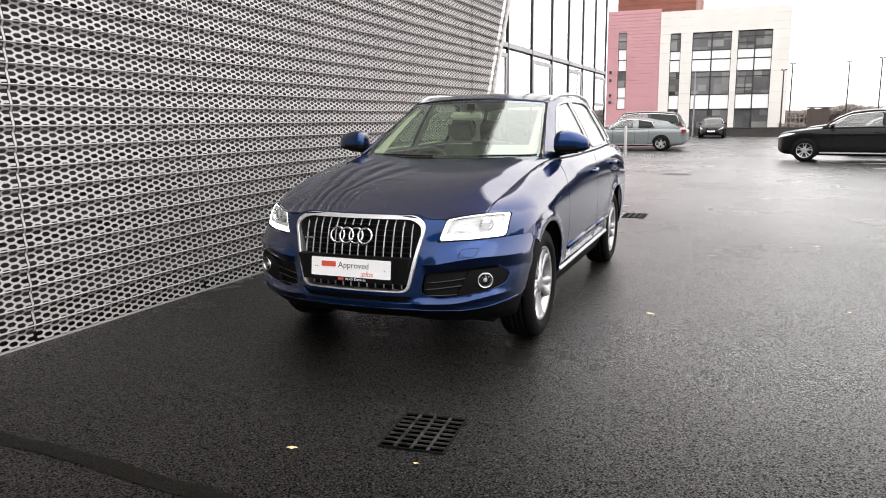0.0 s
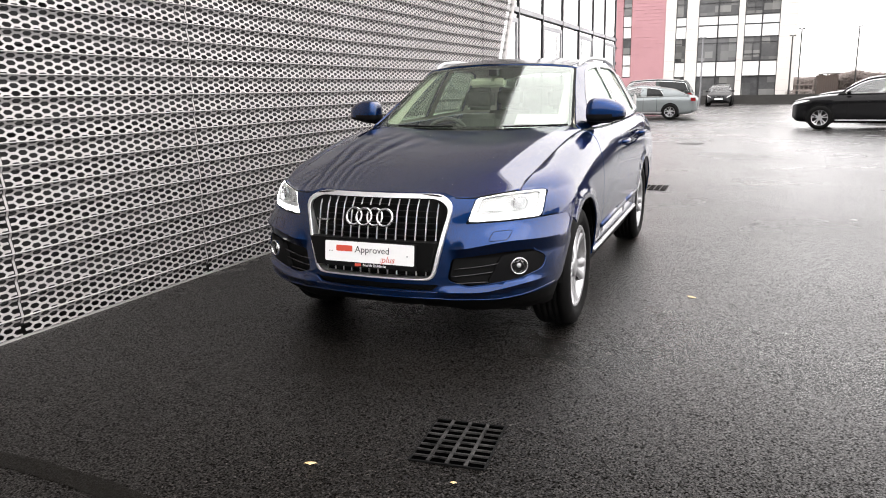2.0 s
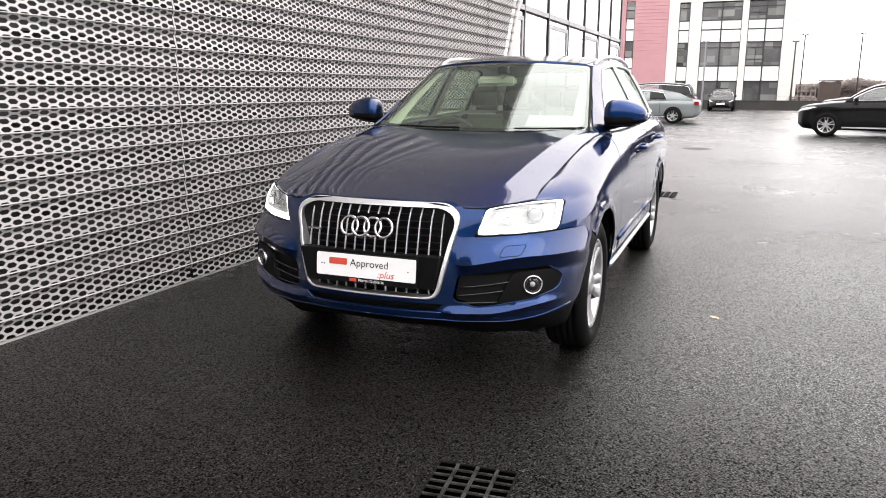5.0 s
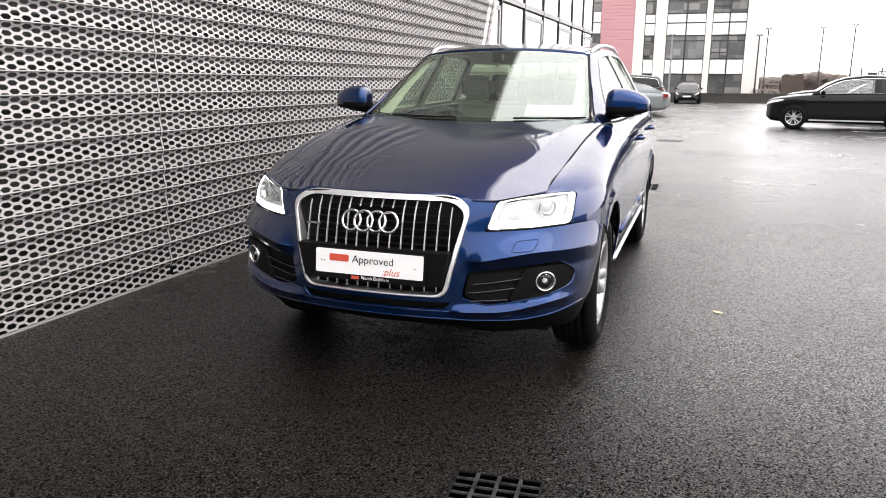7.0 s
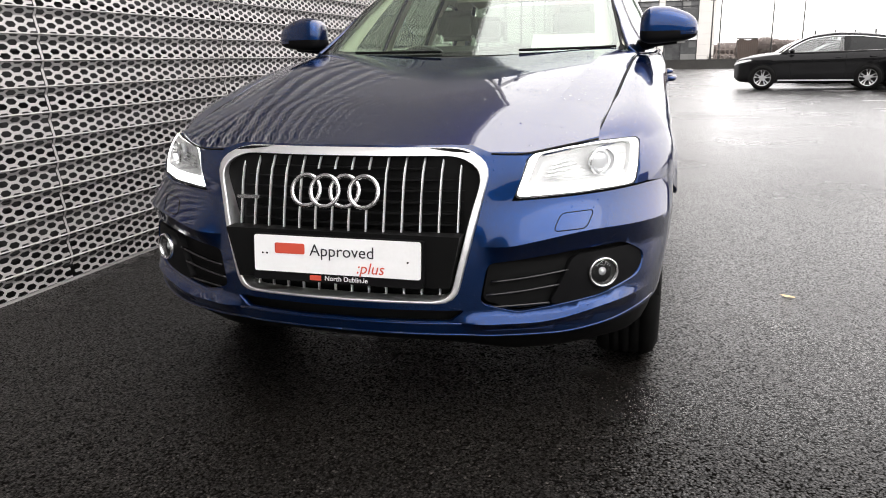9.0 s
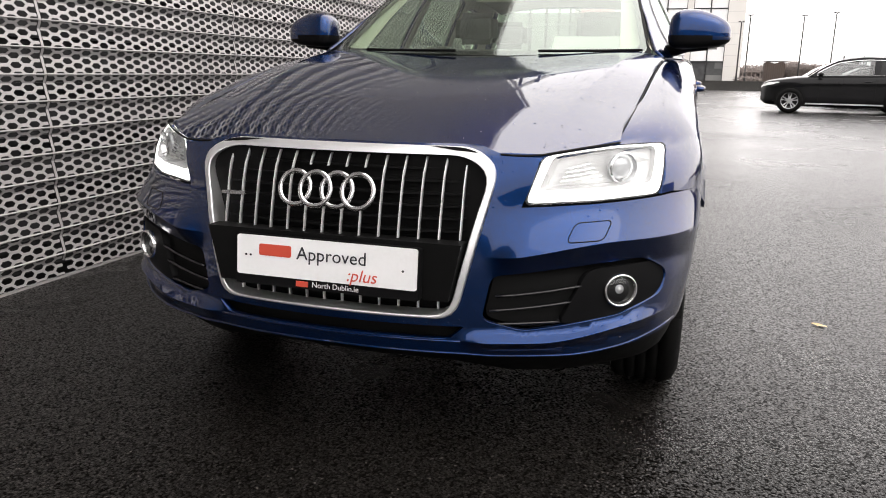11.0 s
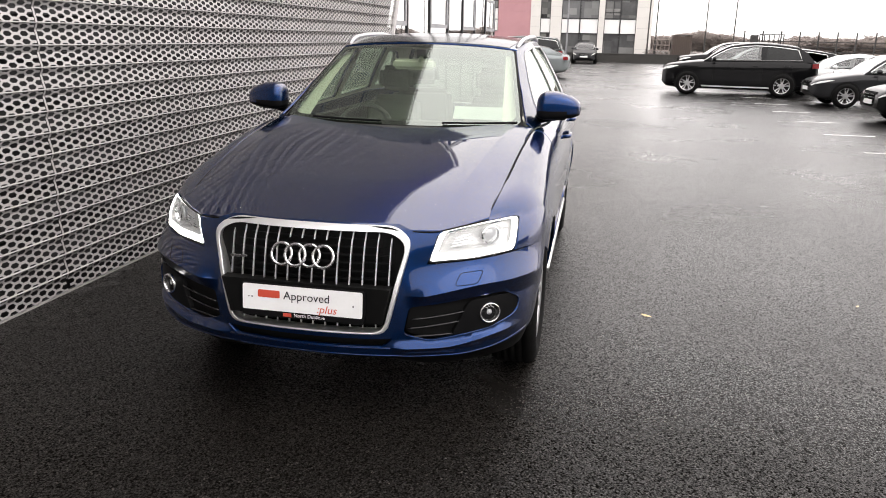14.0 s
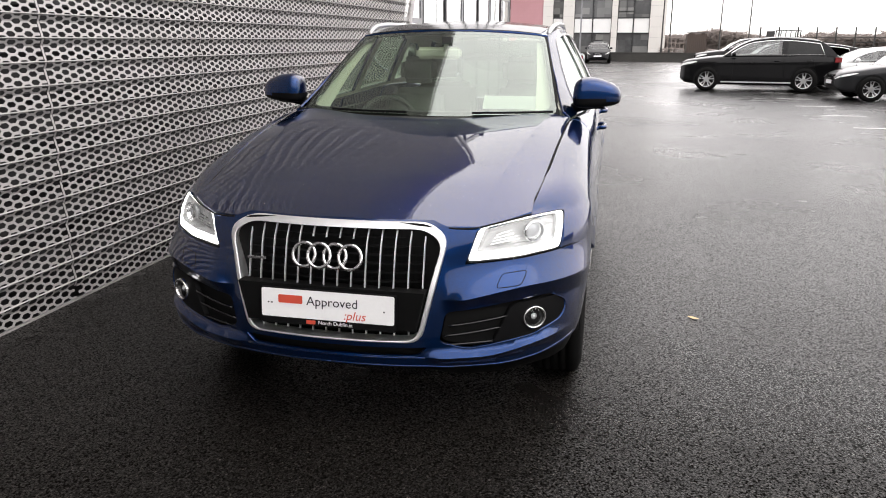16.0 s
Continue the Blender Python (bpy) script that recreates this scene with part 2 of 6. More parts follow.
ROOF_DARK = weathered("dark_roof_glass", (0.002, 0.002, 0.003), (0.004, 0.004, 0.005), (0.1, 0.14), 0.0, 6.0, 200.0, 0.0, Specular_IOR_Level=0.35)
GRILLE_BLACK = weathered("grille_black", (0.002, 0.002, 0.002), (0.004, 0.004, 0.004), (0.5, 0.7), 0.0, 6.0, 200.0, 0.2, 0.0006, Specular_IOR_Level=0.15)
DARK_GAP = material("dark_gap", (0.002, 0.002, 0.002), 0.6, Specular_IOR_Level=0.15)
LAMP_GREY = weathered("lamp_grey", (0.7, 0.7, 0.695), (0.6, 0.6, 0.595), (0.2, 0.35), 0.1, 12.0, 120.0, 0.0)
PLATE_WHITE = weathered("plate_white", (0.82, 0.82, 0.82), (0.74, 0.74, 0.73), (0.3, 0.45), 0.0, 6.0, 90.0, 0.0)
INK_BLACK = material("black_ink", (0.02, 0.02, 0.025), 0.4)
INK_RED = material("red_ink", (0.55, 0.07, 0.04), 0.4)
MIRROR = material("mirror_glass", (0.85, 0.86, 0.86), 0.03, 1.0)
RUBBER = weathered("tyre_rubber", (0.003, 0.003, 0.003), (0.008, 0.0077, 0.0073), (0.55, 0.8), 0.0, 5.0, 160.0, 0.4, 0.0015, Specular_IOR_Level=0.08)
ALLOY = weathered("silver_alloy", (0.5, 0.5, 0.51), (0.38, 0.38, 0.38), (0.25, 0.4), 0.8, 9.0, 120.0, 0.0)
DARK_METAL = weathered("dark_metal", (0.06, 0.06, 0.06), (0.11, 0.1, 0.09), (0.5, 0.7), 0.7, 9.0, 120.0, 0.1)
CABIN_DARK = weathered("cabin_dark", (0.02, 0.021, 0.02), (0.035, 0.035, 0.033), (0.55, 0.75), 0.0, 5.0, 300.0, 0.2, 0.0008)
CABIN_SEAT = weathered("cabin_seat", (0.2, 0.205, 0.19), (0.26, 0.264, 0.245), (0.8, 0.95), 0.0, 5.0, 400.0, 0.3, 0.001)
WHEEL_LEATHER = weathered("wheel_leather", (0.05, 0.052, 0.05), (0.075, 0.077, 0.074), (0.4, 0.55), 0.0, 5.0, 300.0, 0.2, 0.0006)
CABIN_PALE = weathered("cabin_pale", (0.62, 0.6, 0.52), (0.54, 0.52, 0.45), (0.7, 0.9), 0.0, 5.0, 300.0, 0.2, 0.0008)
LED = bpy.data.materials.new("running_light")
LED.use_nodes = True
e = LED.node_tree.nodes["Principled BSDF"]
e.inputs["Base Color"].default_value = (0.9, 0.9, 0.9, 1)
e.inputs["Emission Color"].default_value = (1.0, 0.99, 0.95, 1)
e.inputs["Emission Strength"].default_value = 3.6


def clear_glass(name, tint, gloss=0.02, shine_least=0.04, shine_most=1.0, sheen=(1, 1, 1)):
    """Thin glass: see-through, with a mirror share that grows at low angles."""
    m = bpy.data.materials.new(name)
    m.use_nodes = True
    n, l = m.node_tree.nodes, m.node_tree.links
    n.clear()
    out, mix = n.new("ShaderNodeOutputMaterial"), n.new("ShaderNodeMixShader")
    see, shine, low = n.new("ShaderNodeBsdfTransparent"), n.new("ShaderNodeBsdfGlossy"), n.new("ShaderNodeLayerWeight")
    see.inputs[0].default_value = (*tint, 1)
    shine.inputs["Roughness"].default_value = gloss
    shine.inputs["Color"].default_value = (*sheen, 1)
    low.inputs[0].default_value = 0.5
    steep = n.new("ShaderNodeMath")
    steep.operation = "POWER"
    l.new(low.outputs["Facing"], steep.inputs[0])
    steep.inputs[1].default_value = 4.0
    share = ranged(n, l, steep.outputs[0], 0.0, 1.0, shine_least, shine_most)
    for a, c in ((share, mix.inputs[0]), (see.outputs[0], mix.inputs[1]), (shine.outputs[0], mix.inputs[2]), (mix.outputs[0], out.inputs[0])):
        l.new(a, c)
    return m


GLASS = clear_glass("car_glass", (0.7, 0.82, 0.69), 0.012, 0.2, sheen=(0.93, 1.0, 0.94))
TINTED_GLASS = clear_glass("tinted_rear_glass", (0.14, 0.17, 0.14), 0.012, 0.1)
LAMP_GLASS = clear_glass("lamp_glass", (0.96, 0.97, 0.97), 0.02, 0.04, 0.35)
LENS_GLASS = material("lens_glass", (0.55, 0.56, 0.57), 0.03, 0.2, Coat_Weight=1.0)


# ---- setting materials ----
def chippings(n, l, scale, tilt, warp=0.012):
    """Stone chips: each cell leans its own way. Gives the leaning normal, how high in its chip a point lies, and the chip's own random value."""
    co, wob = n.new("ShaderNodeTexCoord"), spot(n, l, 55.0, 2.0)
    push = n.new("ShaderNodeVectorMath")
    push.operation = "MULTIPLY_ADD"
    l.new(wob.outputs["Color"], push.inputs[0])
    push.inputs[1].default_value = (warp, warp, 0)
    l.new(co.outputs["Object"], push.inputs[2])
    cell = n.new("ShaderNodeTexVoronoi")
    cell.inputs["Scale"].default_value = scale
    l.new(push.outputs[0], cell.inputs["Vector"])
    lean = n.new("ShaderNodeVectorMath")
    lean.operation = "MULTIPLY_ADD"
    l.new(cell.outputs["Color"], lean.inputs[0])
    lean.inputs[1].default_value = (2 * tilt, 2 * tilt, 0)
    lean.inputs[2].default_value = (-tilt, -tilt, 1)
    unit = n.new("ShaderNodeVectorMath")
    unit.operation = "NORMALIZE"
    l.new(lean.outputs[0], unit.inputs[0])
    pick = n.new("ShaderNodeSeparateColor")
    l.new(cell.outputs["Color"], pick.inputs[0])
    return unit.outputs[0], ranged(n, l, cell.outputs["Distance"], 0.25, 0.75, 1.0, 0.0), pick.outputs[2]


def bump_over(n, l, normal, height, strength, distance):
    u = n.new("ShaderNodeBump")
    u.inputs["Strength"].default_value, u.inputs["Distance"].default_value = strength, distance
    l.new(height, u.inputs["Height"])
    l.new(normal, u.inputs["Normal"])
    return u.outputs[0]


def product(n, l, *values):
    out = values[0]
    for v in values[1:]:
        m = n.new("ShaderNodeMath")
        m.operation = "MULTIPLY"
        l.new(out, m.inputs[0])
        l.new(v, m.inputs[1])
        out = m.outputs[0]
    return out


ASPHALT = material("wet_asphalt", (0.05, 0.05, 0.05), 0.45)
n, l, b = tree(ASPHALT)
lean, dome, own = chippings(n, l, 128.0, 0.18)
lean_fine, dome_fine, own_fine = chippings(n, l, 190.0, 0.16)
cloud = spot(n, l, 0.22, 5.0, 0.55)
damp = spot(n, l, 1.3, 4.0)
open_tex = spot(n, l, 85.0, 3.0, 0.65)
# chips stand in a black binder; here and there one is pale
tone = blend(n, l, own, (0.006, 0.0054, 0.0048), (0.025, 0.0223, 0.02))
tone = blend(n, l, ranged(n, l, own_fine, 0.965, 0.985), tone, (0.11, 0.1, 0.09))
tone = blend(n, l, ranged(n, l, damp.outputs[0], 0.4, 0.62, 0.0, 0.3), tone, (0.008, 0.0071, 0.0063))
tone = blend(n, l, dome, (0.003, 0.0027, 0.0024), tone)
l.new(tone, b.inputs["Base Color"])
l.new(ranged(n, l, cloud.outputs[0], 0.38, 0.62, 0.26, 0.36), b.inputs["Roughness"])
top = product(n, l, dome, ranged(n, l, open_tex.outputs[0], 0.36, 0.52, 0.3, 1.0))
l.new(bump_over(n, l, lean, top, 0.45, 0.0025), b.inputs["Normal"])
# chip tops shine, the gaps between them do not
l.new(product(n, l, top, ranged(n, l, own, 0.0, 1.0, 0.12, 0.42)), b.inputs["Specular IOR Level"])
# rain film: glossier at low angles
l.new(bump_over(n, l, lean_fine, top, 0.65, 0.002), b.inputs["Coat Normal"])
low = n.new("ShaderNodeLayerWeight")
low.inputs[0].default_value = 0.5
film = product(n, l, ranged(n, l, low.outputs["Facing"], 0.512, 0.86, 0.0, 1.0), ranged(n, l, cloud.outputs[0], 0.4, 0.6, 1.0, 0.8), ranged(n, l, top, 0.0, 1.0, 0.42, 1.0), ranged(n, l, own, 0.0, 1.0, 0.6, 1.0))
# far off, the standing water joins up
sheet = n.new("ShaderNodeMath")
sheet.operation = "MAXIMUM"
l.new(film, sheet.inputs[0])
l.new(product(n, l, ranged(n, l, low.outputs["Facing"], 0.8, 0.93), ranged(n, l, cloud.outputs[0], 0.38, 0.58, 1.0, 0.7)), sheet.inputs[1])
l.new(sheet.outputs[0], b.inputs["Coat Weight"])
b.inputs["Coat IOR"].default_value = 2.45
l.new(ranged(n, l, cloud.outputs[0], 0.36, 0.64, 0.2, 0.3), b.inputs["Coat Roughness"])

TAR = material("black_tar", (0.002, 0.002, 0.002), 0.4, Specular_IOR_Level=0.12)
n, l, b = tree(TAR)
lean, dome, own = chippings(n, l, 150.0, 0.12)
l.new(blend(n, l, own, (0.0012, 0.001, 0.0009), (0.006, 0.005, 0.0031)), b.inputs["Base Color"])
l.new(bump_over(n, l, lean, dome, 0.5, 0.002), b.inputs["Normal"])
ALU = weathered("mill_aluminium", (0.428, 0.412, 0.407), (0.32, 0.307, 0.303), (0.38, 0.55), 0.25, 0.9, 40.0, 0.05, 0.0005)
BACKING = weathered("dark_backing", (0.012, 0.012, 0.0125), (0.024, 0.0235, 0.024), (0.6, 0.8), 0.0, 1.5, 30.0, 0.1)
IRON = weathered("cast_iron", (0.002, 0.002, 0.002), (0.075, 0.072, 0.07), (0.35, 0.55), 0.0, 14.0, 150.0, 0.5, 0.0015, Specular_IOR_Level=0.12)
# the drain hole's shade as a colour: near-black with no shine
PIT_SHADE = material("drain_pit_shade", (0.0004, 0.0004, 0.0004), 0.9, Specular_IOR_Level=0.0)
MULLION = weathered("dark_mullion", (0.015, 0.015, 0.017), (0.03, 0.03, 0.03), (0.3, 0.45), 0.2, 2.0, 60.0, 0.0)
GREY_FRAME = weathered("grey_frame", (0.32, 0.32, 0.33), (0.25, 0.25, 0.26), (0.35, 0.5), 0.3, 2.0, 60.0, 0.0)
RENDER_WHITE = weathered("pale_cladding", (0.63, 0.611, 0.58), (0.57, 0.55, 0.517), (0.6, 0.8), 0.0, 0.4, 12.0, 0.1, 0.003)
PANEL_WHITE = weathered("white_spandrel", (0.74, 0.74, 0.73), (0.66, 0.66, 0.65), (0.3, 0.45), 0.0, 0.6, 20.0, 0.0)
RED_BOARD = weathered("faded_red_cladding", (0.46, 0.24, 0.26), (0.39, 0.2, 0.215), (0.5, 0.7), 0.0, 0.5, 14.0, 0.1, 0.003)
BROWN_BOARD = weathered("rust_brown_cladding", (0.2, 0.06, 0.035), (0.14, 0.045, 0.03), (0.5, 0.7), 0.0, 0.6, 14.0, 0.1, 0.003)
PANE_DARK = weathered("office_pane", (0.006, 0.0065, 0.007), (0.06, 0.06, 0.06), (0.06, 0.14), 0.0, 1.1, 3.5, 0.0)
n, l, b = tree(PANE_DARK)
info = n.new("ShaderNodeObjectInfo")
was = b.inputs["Base Color"].links[0].from_socket
# pale blocks in the pane colour stand for room contents and reflected sky
place, block = n.new("ShaderNodeTexCoord"), n.new("ShaderNodeVectorMath")
block.operation = "SNAP"
block.inputs[1].default_value = (0.62, 20.0, 0.52)
patch = n.new("ShaderNodeTexWhiteNoise")
l.new(place.outputs["Object"], block.inputs[0])
l.new(block.outputs[0], patch.inputs[0])
was = blend(n, l, ranged(n, l, patch.outputs["Value"], 0.5, 1.0, 0.0, 0.7), was, (0.24, 0.24, 0.225))
# whole panes lightened at random: differing reflections put into the colour
l.new(blend(n, l, ranged(n, l, info.outputs["Random"], 0.3, 1.0, 0.0, 0.4), was, (0.3, 0.305, 0.31)), b.inputs["Base Color"])
STONE_DARK = weathered("dark_stone_wall", (0.024, 0.023, 0.021), (0.055, 0.052, 0.047), (0.7, 0.9), 0.0, 0.8, 9.0, 0.6, 0.02)
LINE_WHITE = weathered("worn_line_paint", (0.78, 0.78, 0.76), (0.35, 0.35, 0.34), (0.4, 0.6), 0.0, 3.0, 60.0, 0.2, 0.002)
POST_GREY = weathered("galvanised_post", (0.25, 0.25, 0.26), (0.18, 0.18, 0.19), (0.4, 0.55), 0.6, 2.0, 40.0, 0.0)
FENCE_DARK = weathered("dark_fence_steel", (0.03, 0.03, 0.03), (0.06, 0.055, 0.05), (0.5, 0.7), 0.3, 2.0, 40.0, 0.0)
TWIG = weathered("bare_twigs", (0.17, 0.14, 0.125), (0.26, 0.225, 0.205), (0.8, 0.95), 0.0, 0.3, 3.0, 0.0)
SHED_BROWN = weathered("dark_shed_timber", (0.045, 0.032, 0.026), (0.085, 0.064, 0.052), (0.7, 0.9), 0.0, 1.5, 14.0, 0.2, 0.004)
LEAF = weathered("fallen_leaf", (0.56, 0.38, 0.16), (0.74, 0.6, 0.38), (0.5, 0.7), 0.0, 30.0, 200.0, 0.1)
SHOP_GLASS = clear_glass("facade_glass", (0.5, 0.53, 0.53), 0.02, 0.6)
ROOM = weathered("showroom_wall", (0.7, 0.7, 0.68), (0.62, 0.62, 0.6), (0.7, 0.9), 0.0, 0.5, 10.0, 0.0)

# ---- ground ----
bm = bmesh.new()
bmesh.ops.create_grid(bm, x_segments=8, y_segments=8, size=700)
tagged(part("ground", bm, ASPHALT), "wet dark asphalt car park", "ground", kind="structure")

bm = bmesh.new()
rim = curve((-2.15, -1.3), (-1.6, -1.42), (-1.07, -1.49), (-0.55, -1.5), (0.0, -1.55), (0.4, -1.57), (0.9, -1.66), (1.6, -1.84))
xs = [-2.15 + 3.75 * k / 40 for k in range(41)]
up = [bm.verts.new((x, rim(x) + 0.012 * noise.noise((x * 5, 3, 0)), 0.003)) for x in xs]
down = [bm.verts.new((x, rim(x) - 0.095 + 0.012 * noise.noise((x * 5, 9, 0)), 0.003)) for x in xs]
for i in range(40):
    bm.faces.new((down[i], down[i + 1], up[i + 1], up[i]))
tagged(part("trim_tar_seam", bm, TAR), "black tar joint in the asphalt", "trim", kind="structure")


def gully(name, x0, x1, y0, y1, rows, label, turn=0.0):
    g = thing(name, label, "drain", ((x0 + x1) / 2, (y0 + y1) / 2, 0), turn)
    w, d = (x1 - x0) / 2, (y1 - y0) / 2
    bm = bmesh.new()
    for q in ((-w, w, -d, -d + 0.006), (-w, w, d - 0.006, d), (-w, -w + 0.006, -d + 0.006, d - 0.006), (w - 0.006, w, -d + 0.006, d - 0.006)):
        box(bm, *q, 0.001, 0.009)
    part("drain_frame", bm, GRILLE_BLACK, g)
    # flat black sheet on the ground stands in for the pit's shade
    boxed("pit_shade_sheet", PIT_SHADE, (-w + 0.006, w - 0.006, -d + 0.006, d - 0.006, 0.001, 0.003), g)
    for k in range(1, 4):
        x = -w + 2 * w * k / 4
        boxed("drain_bar", IRON, (x - 0.0065, x + 0.0065, -d + 0.006, d - 0.006, 0.0032, 0.0115), g)
    for k in range(1, rows):
        y = -d + 2 * d * k / rows
        boxed("drain_bar", IRON, (-w + 0.006, w - 0.006, y - 0.0045, y + 0.0045, 0.0032, 0.0105), g)


gully("drain_grate", 0.66, 0.97, -0.955, -0.57, 8, "dark cast-iron drain grate set in the asphalt", 5.5)
gully("drain_grate", 0.42, 0.75, 7.25, 7.78, 8, "dark cast-iron drain grate set in wet asphalt")
bm = bmesh.new()
lathe(bm, [(0.001, 0.34), (0.006, 0.33), (0.006, 0.0005)], 28, "z")
cover = part("manhole_cover", bm, IRON)
cover.matrix_world = pose(0.39, 16.2, 0)
tagged(cover, "round iron manhole cover in the asphalt", "manhole cover")


def leaf(x, y, size, turn, label):
    bm = bmesh.new()
    loop = [(math.cos(a) * (1 + 0.35 * math.cos(2 * a)), 0.55 * math.sin(a)) for a in (2 * math.pi * k / 12 for k in range(12))]
    c = bm.verts.new((0, 0, 0.012))
    vs = [bm.verts.new((p * size, q * size, 0.004 + 0.012 * abs(p * q))) for p, q in loop]
    for i in range(12):
        bm.faces.new((c, vs[i], vs[(i + 1) % 12]))
    ob = part("fallen_leaf", bm, LEAF, smooth=True)
    ob.matrix_world = pose(x, y, 0, 0, 0, turn)
    tagged(ob, label, "leaf", "fallen leaves")


leaf(0.331, -1.13, 0.02, 20, "yellow fallen leaf lying on dark asphalt")
leaf(1.526, 1.805, 0.028, -30, "pale curled fallen leaf lying on the asphalt")
leaf(0.912, -1.067, 0.011, 10, "tiny pale leaf scrap near the drain")
leaf(2.9, 2.35, 0.014, 60, "small brown leaf scrap on the asphalt")

# ---- parking lines ----
for k in range(9):
    bm = bmesh.new()
    y = 10.25 + 2.42 * k
    m = 14
    a = [bm.verts.new((5.28 + 0.9 * i / m, y + 0.05 + 0.012 * noise.noise((i * 0.7, k, 1)), 0.004)) for i in range(m + 1)]
    c = [bm.verts.new((5.28 + 0.9 * i / m, y - 0.05 + 0.012 * noise.noise((i * 0.7, k, 5)), 0.004)) for i in range(m + 1)]
    for i in range(m):
        bm.faces.new((c[i], c[i + 1], a[i + 1], a[i]))
    tagged(part("parking_line", bm, LINE_WHITE), "worn white parking bay line on asphalt", "road marking", "parking bay lines")

# ---- showroom: perforated wall, glass front, closing walls ----
WALL_X, TOP = -2.185, 10.4
PITCH, ROW, PERIOD = 0.064, 0.025, 0.130
SEAM0, PANEL_W = 1.25, 26 * 0.064
wall = thing("wall_perforated", "", "wall", (0, 0, 0), kind="structure")
tagged(wall, "corrugated aluminium wall pierced with rows of hexagonal holes", "wall", kind="structure")


def fold(v):
    """Down the developed height v to how far the sheet stands out and how high it is."""
    k = math.floor(v / 0.15 + 1e-6)
    r = v - 0.15 * k
    if r <= 0.05:
        out, drop = 0.03 - 0.019 * r / 0.05, 0.040 * r / 0.05
    else:
        out, drop = 0.011 + 0.019 * (r - 0.05) / 0.1, 0.040 + 0.090 * (r - 0.05) / 0.1
    return out, TOP - PERIOD * k - drop


def slope_end(z):
    return 8.0 + 0.532 * z


def pierced(y0, cut):
    """One sheet: hexagonal cells, each a ring round a hexagonal hole; cut leaves out what lies past the sloping end."""
    verts, faces, known = [], [], {}

    def corner(p):
        key = tuple(round(c, 4) for c in p)
        if key not in known:
            known[key] = len(verts)
            verts.append(p)
        return known[key]
    outer = ((-0.044, 0), (-0.020, -ROW), (0.020, -ROW), (0.044, 0), (0.020, ROW), (-0.020, ROW))
    inner = ((-0.0332, 0), (-0.0172, -0.0161), (0.0172, -0.0161), (0.0332, 0), (0.0172, 0.0161), (-0.0172, 0.0161))
    periods = int(round(TOP / PERIOD))
    for i in range(26):
        for j in range(periods * 3):
            v = ROW * (2 * j + 1 + i % 2)
            y = PITCH * (i + 0.5)
            if cut and y0 + y > slope_end(fold(v)[1]) - 0.03:
                continue
            ids = []
            for du, dv in outer + inner:
                o, z = fold(v + dv)
                yy = min(PANEL_W - 0.0005, max(0.0005, y + du))
                ids.append(corner((o, yy, max(0.02, z))))
            rings = [(ids[k], ids[(k + 1) % 6], ids[6 + (k + 1) % 6], ids[6 + k]) for k in range(6)]
            faces += [f for f in rings if len(set(f)) == 4]
    for k in range(1, periods):
        z = TOP - PERIOD * k
        end = min(PANEL_W - 0.002, slope_end(z) - y0) if cut else PANEL_W - 0.002
        if end > 0.1:
            n0 = len(verts)
            verts += [(o, yy, zz) for o, zz in ((0.0292, z + 0.006), (0.0375, z + 0.001), (0.028, z - 0.0025)) for yy in (0.002, end)]
            faces += [(n0 + 2, n0 + 3, n0 + 1, n0), (n0 + 4, n0 + 5, n0 + 3, n0 + 2)]
    me = bpy.data.meshes.new("pierced_sheet")
    me.from_pydata(verts, [], faces)
    me.materials.append(ALU)
    return me


whole = pierced(0, False)
strip = bpy.data.meshes.new("joint_strip")
zig = [fold(0.05 * q) for q in range(0, 240) if q % 3 != 2]
strip.from_pydata([(o + 0.001, y, max(0.02, z)) for o, z in zig for y in (-0.008, 0.008)], [], [(2 * i, 2 * i + 1, 2 * i + 3, 2 * i + 2) for i in range(len(zig) - 1)])
strip.materials.append(ALU)
for k in range(-7, 9):
    y0 = SEAM0 + PANEL_W * k
    if y0 > slope_end(TOP):
        continue
    cut = y0 + PANEL_W > slope_end(0)
    ob = new("pierced_sheet", pierced(y0, True) if cut else whole)
    ob.parent = wall
    ob.matrix_basis = pose(WALL_X, y0, 0)
    if not cut:
        js = new("joint_strip", strip)
        js.parent = wall
        js.matrix_basis = pose(WALL_X, y0, 0)
boxed("foot_rail", ALU, (WALL_X + 0.012, WALL_X + 0.024, SEAM0 - 7 * PANEL_W, slope_end(0) - 0.05, 0.0, 0.012), wall)
boxed("dark_base", DARK_GAP, (WALL_X - 0.06, WALL_X - 0.03, SEAM0 - 7 * PANEL_W, slope_end(0) - 0.05, 0.0, 0.06), wall)
bm = bmesh.new()
tube(bm, [(WALL_X + 0.01, slope_end(z) - 0.02, z) for z in (0, 1.5, 3, 4.5, TOP)], 0.045, 8)
part("edge_trim", bm, ALU, wall)
bm = bmesh.new()
lo, hi = SEAM0 - 7 * PANEL_W, slope_end(0) - 0.1
for za, zb in ((0, TOP - 0.02),):
    vs = [bm.verts.new(p) for x in (WALL_X - 0.09, WALL_X - 0.12) for p in ((x, lo, za), (x, slope_end(za) - 0.01, za), (x, slope_end(zb) - 0.01, zb), (x, lo, zb))]
    for f in ((0, 1, 2, 3), (7, 6, 5, 4), (0, 4, 5, 1), (1, 5, 6, 2), (2, 6, 7, 3), (3, 7, 4, 0)):
        bm.faces.new([vs[i] for i in f])
part("wall_backing", bm, BACKING, wall)
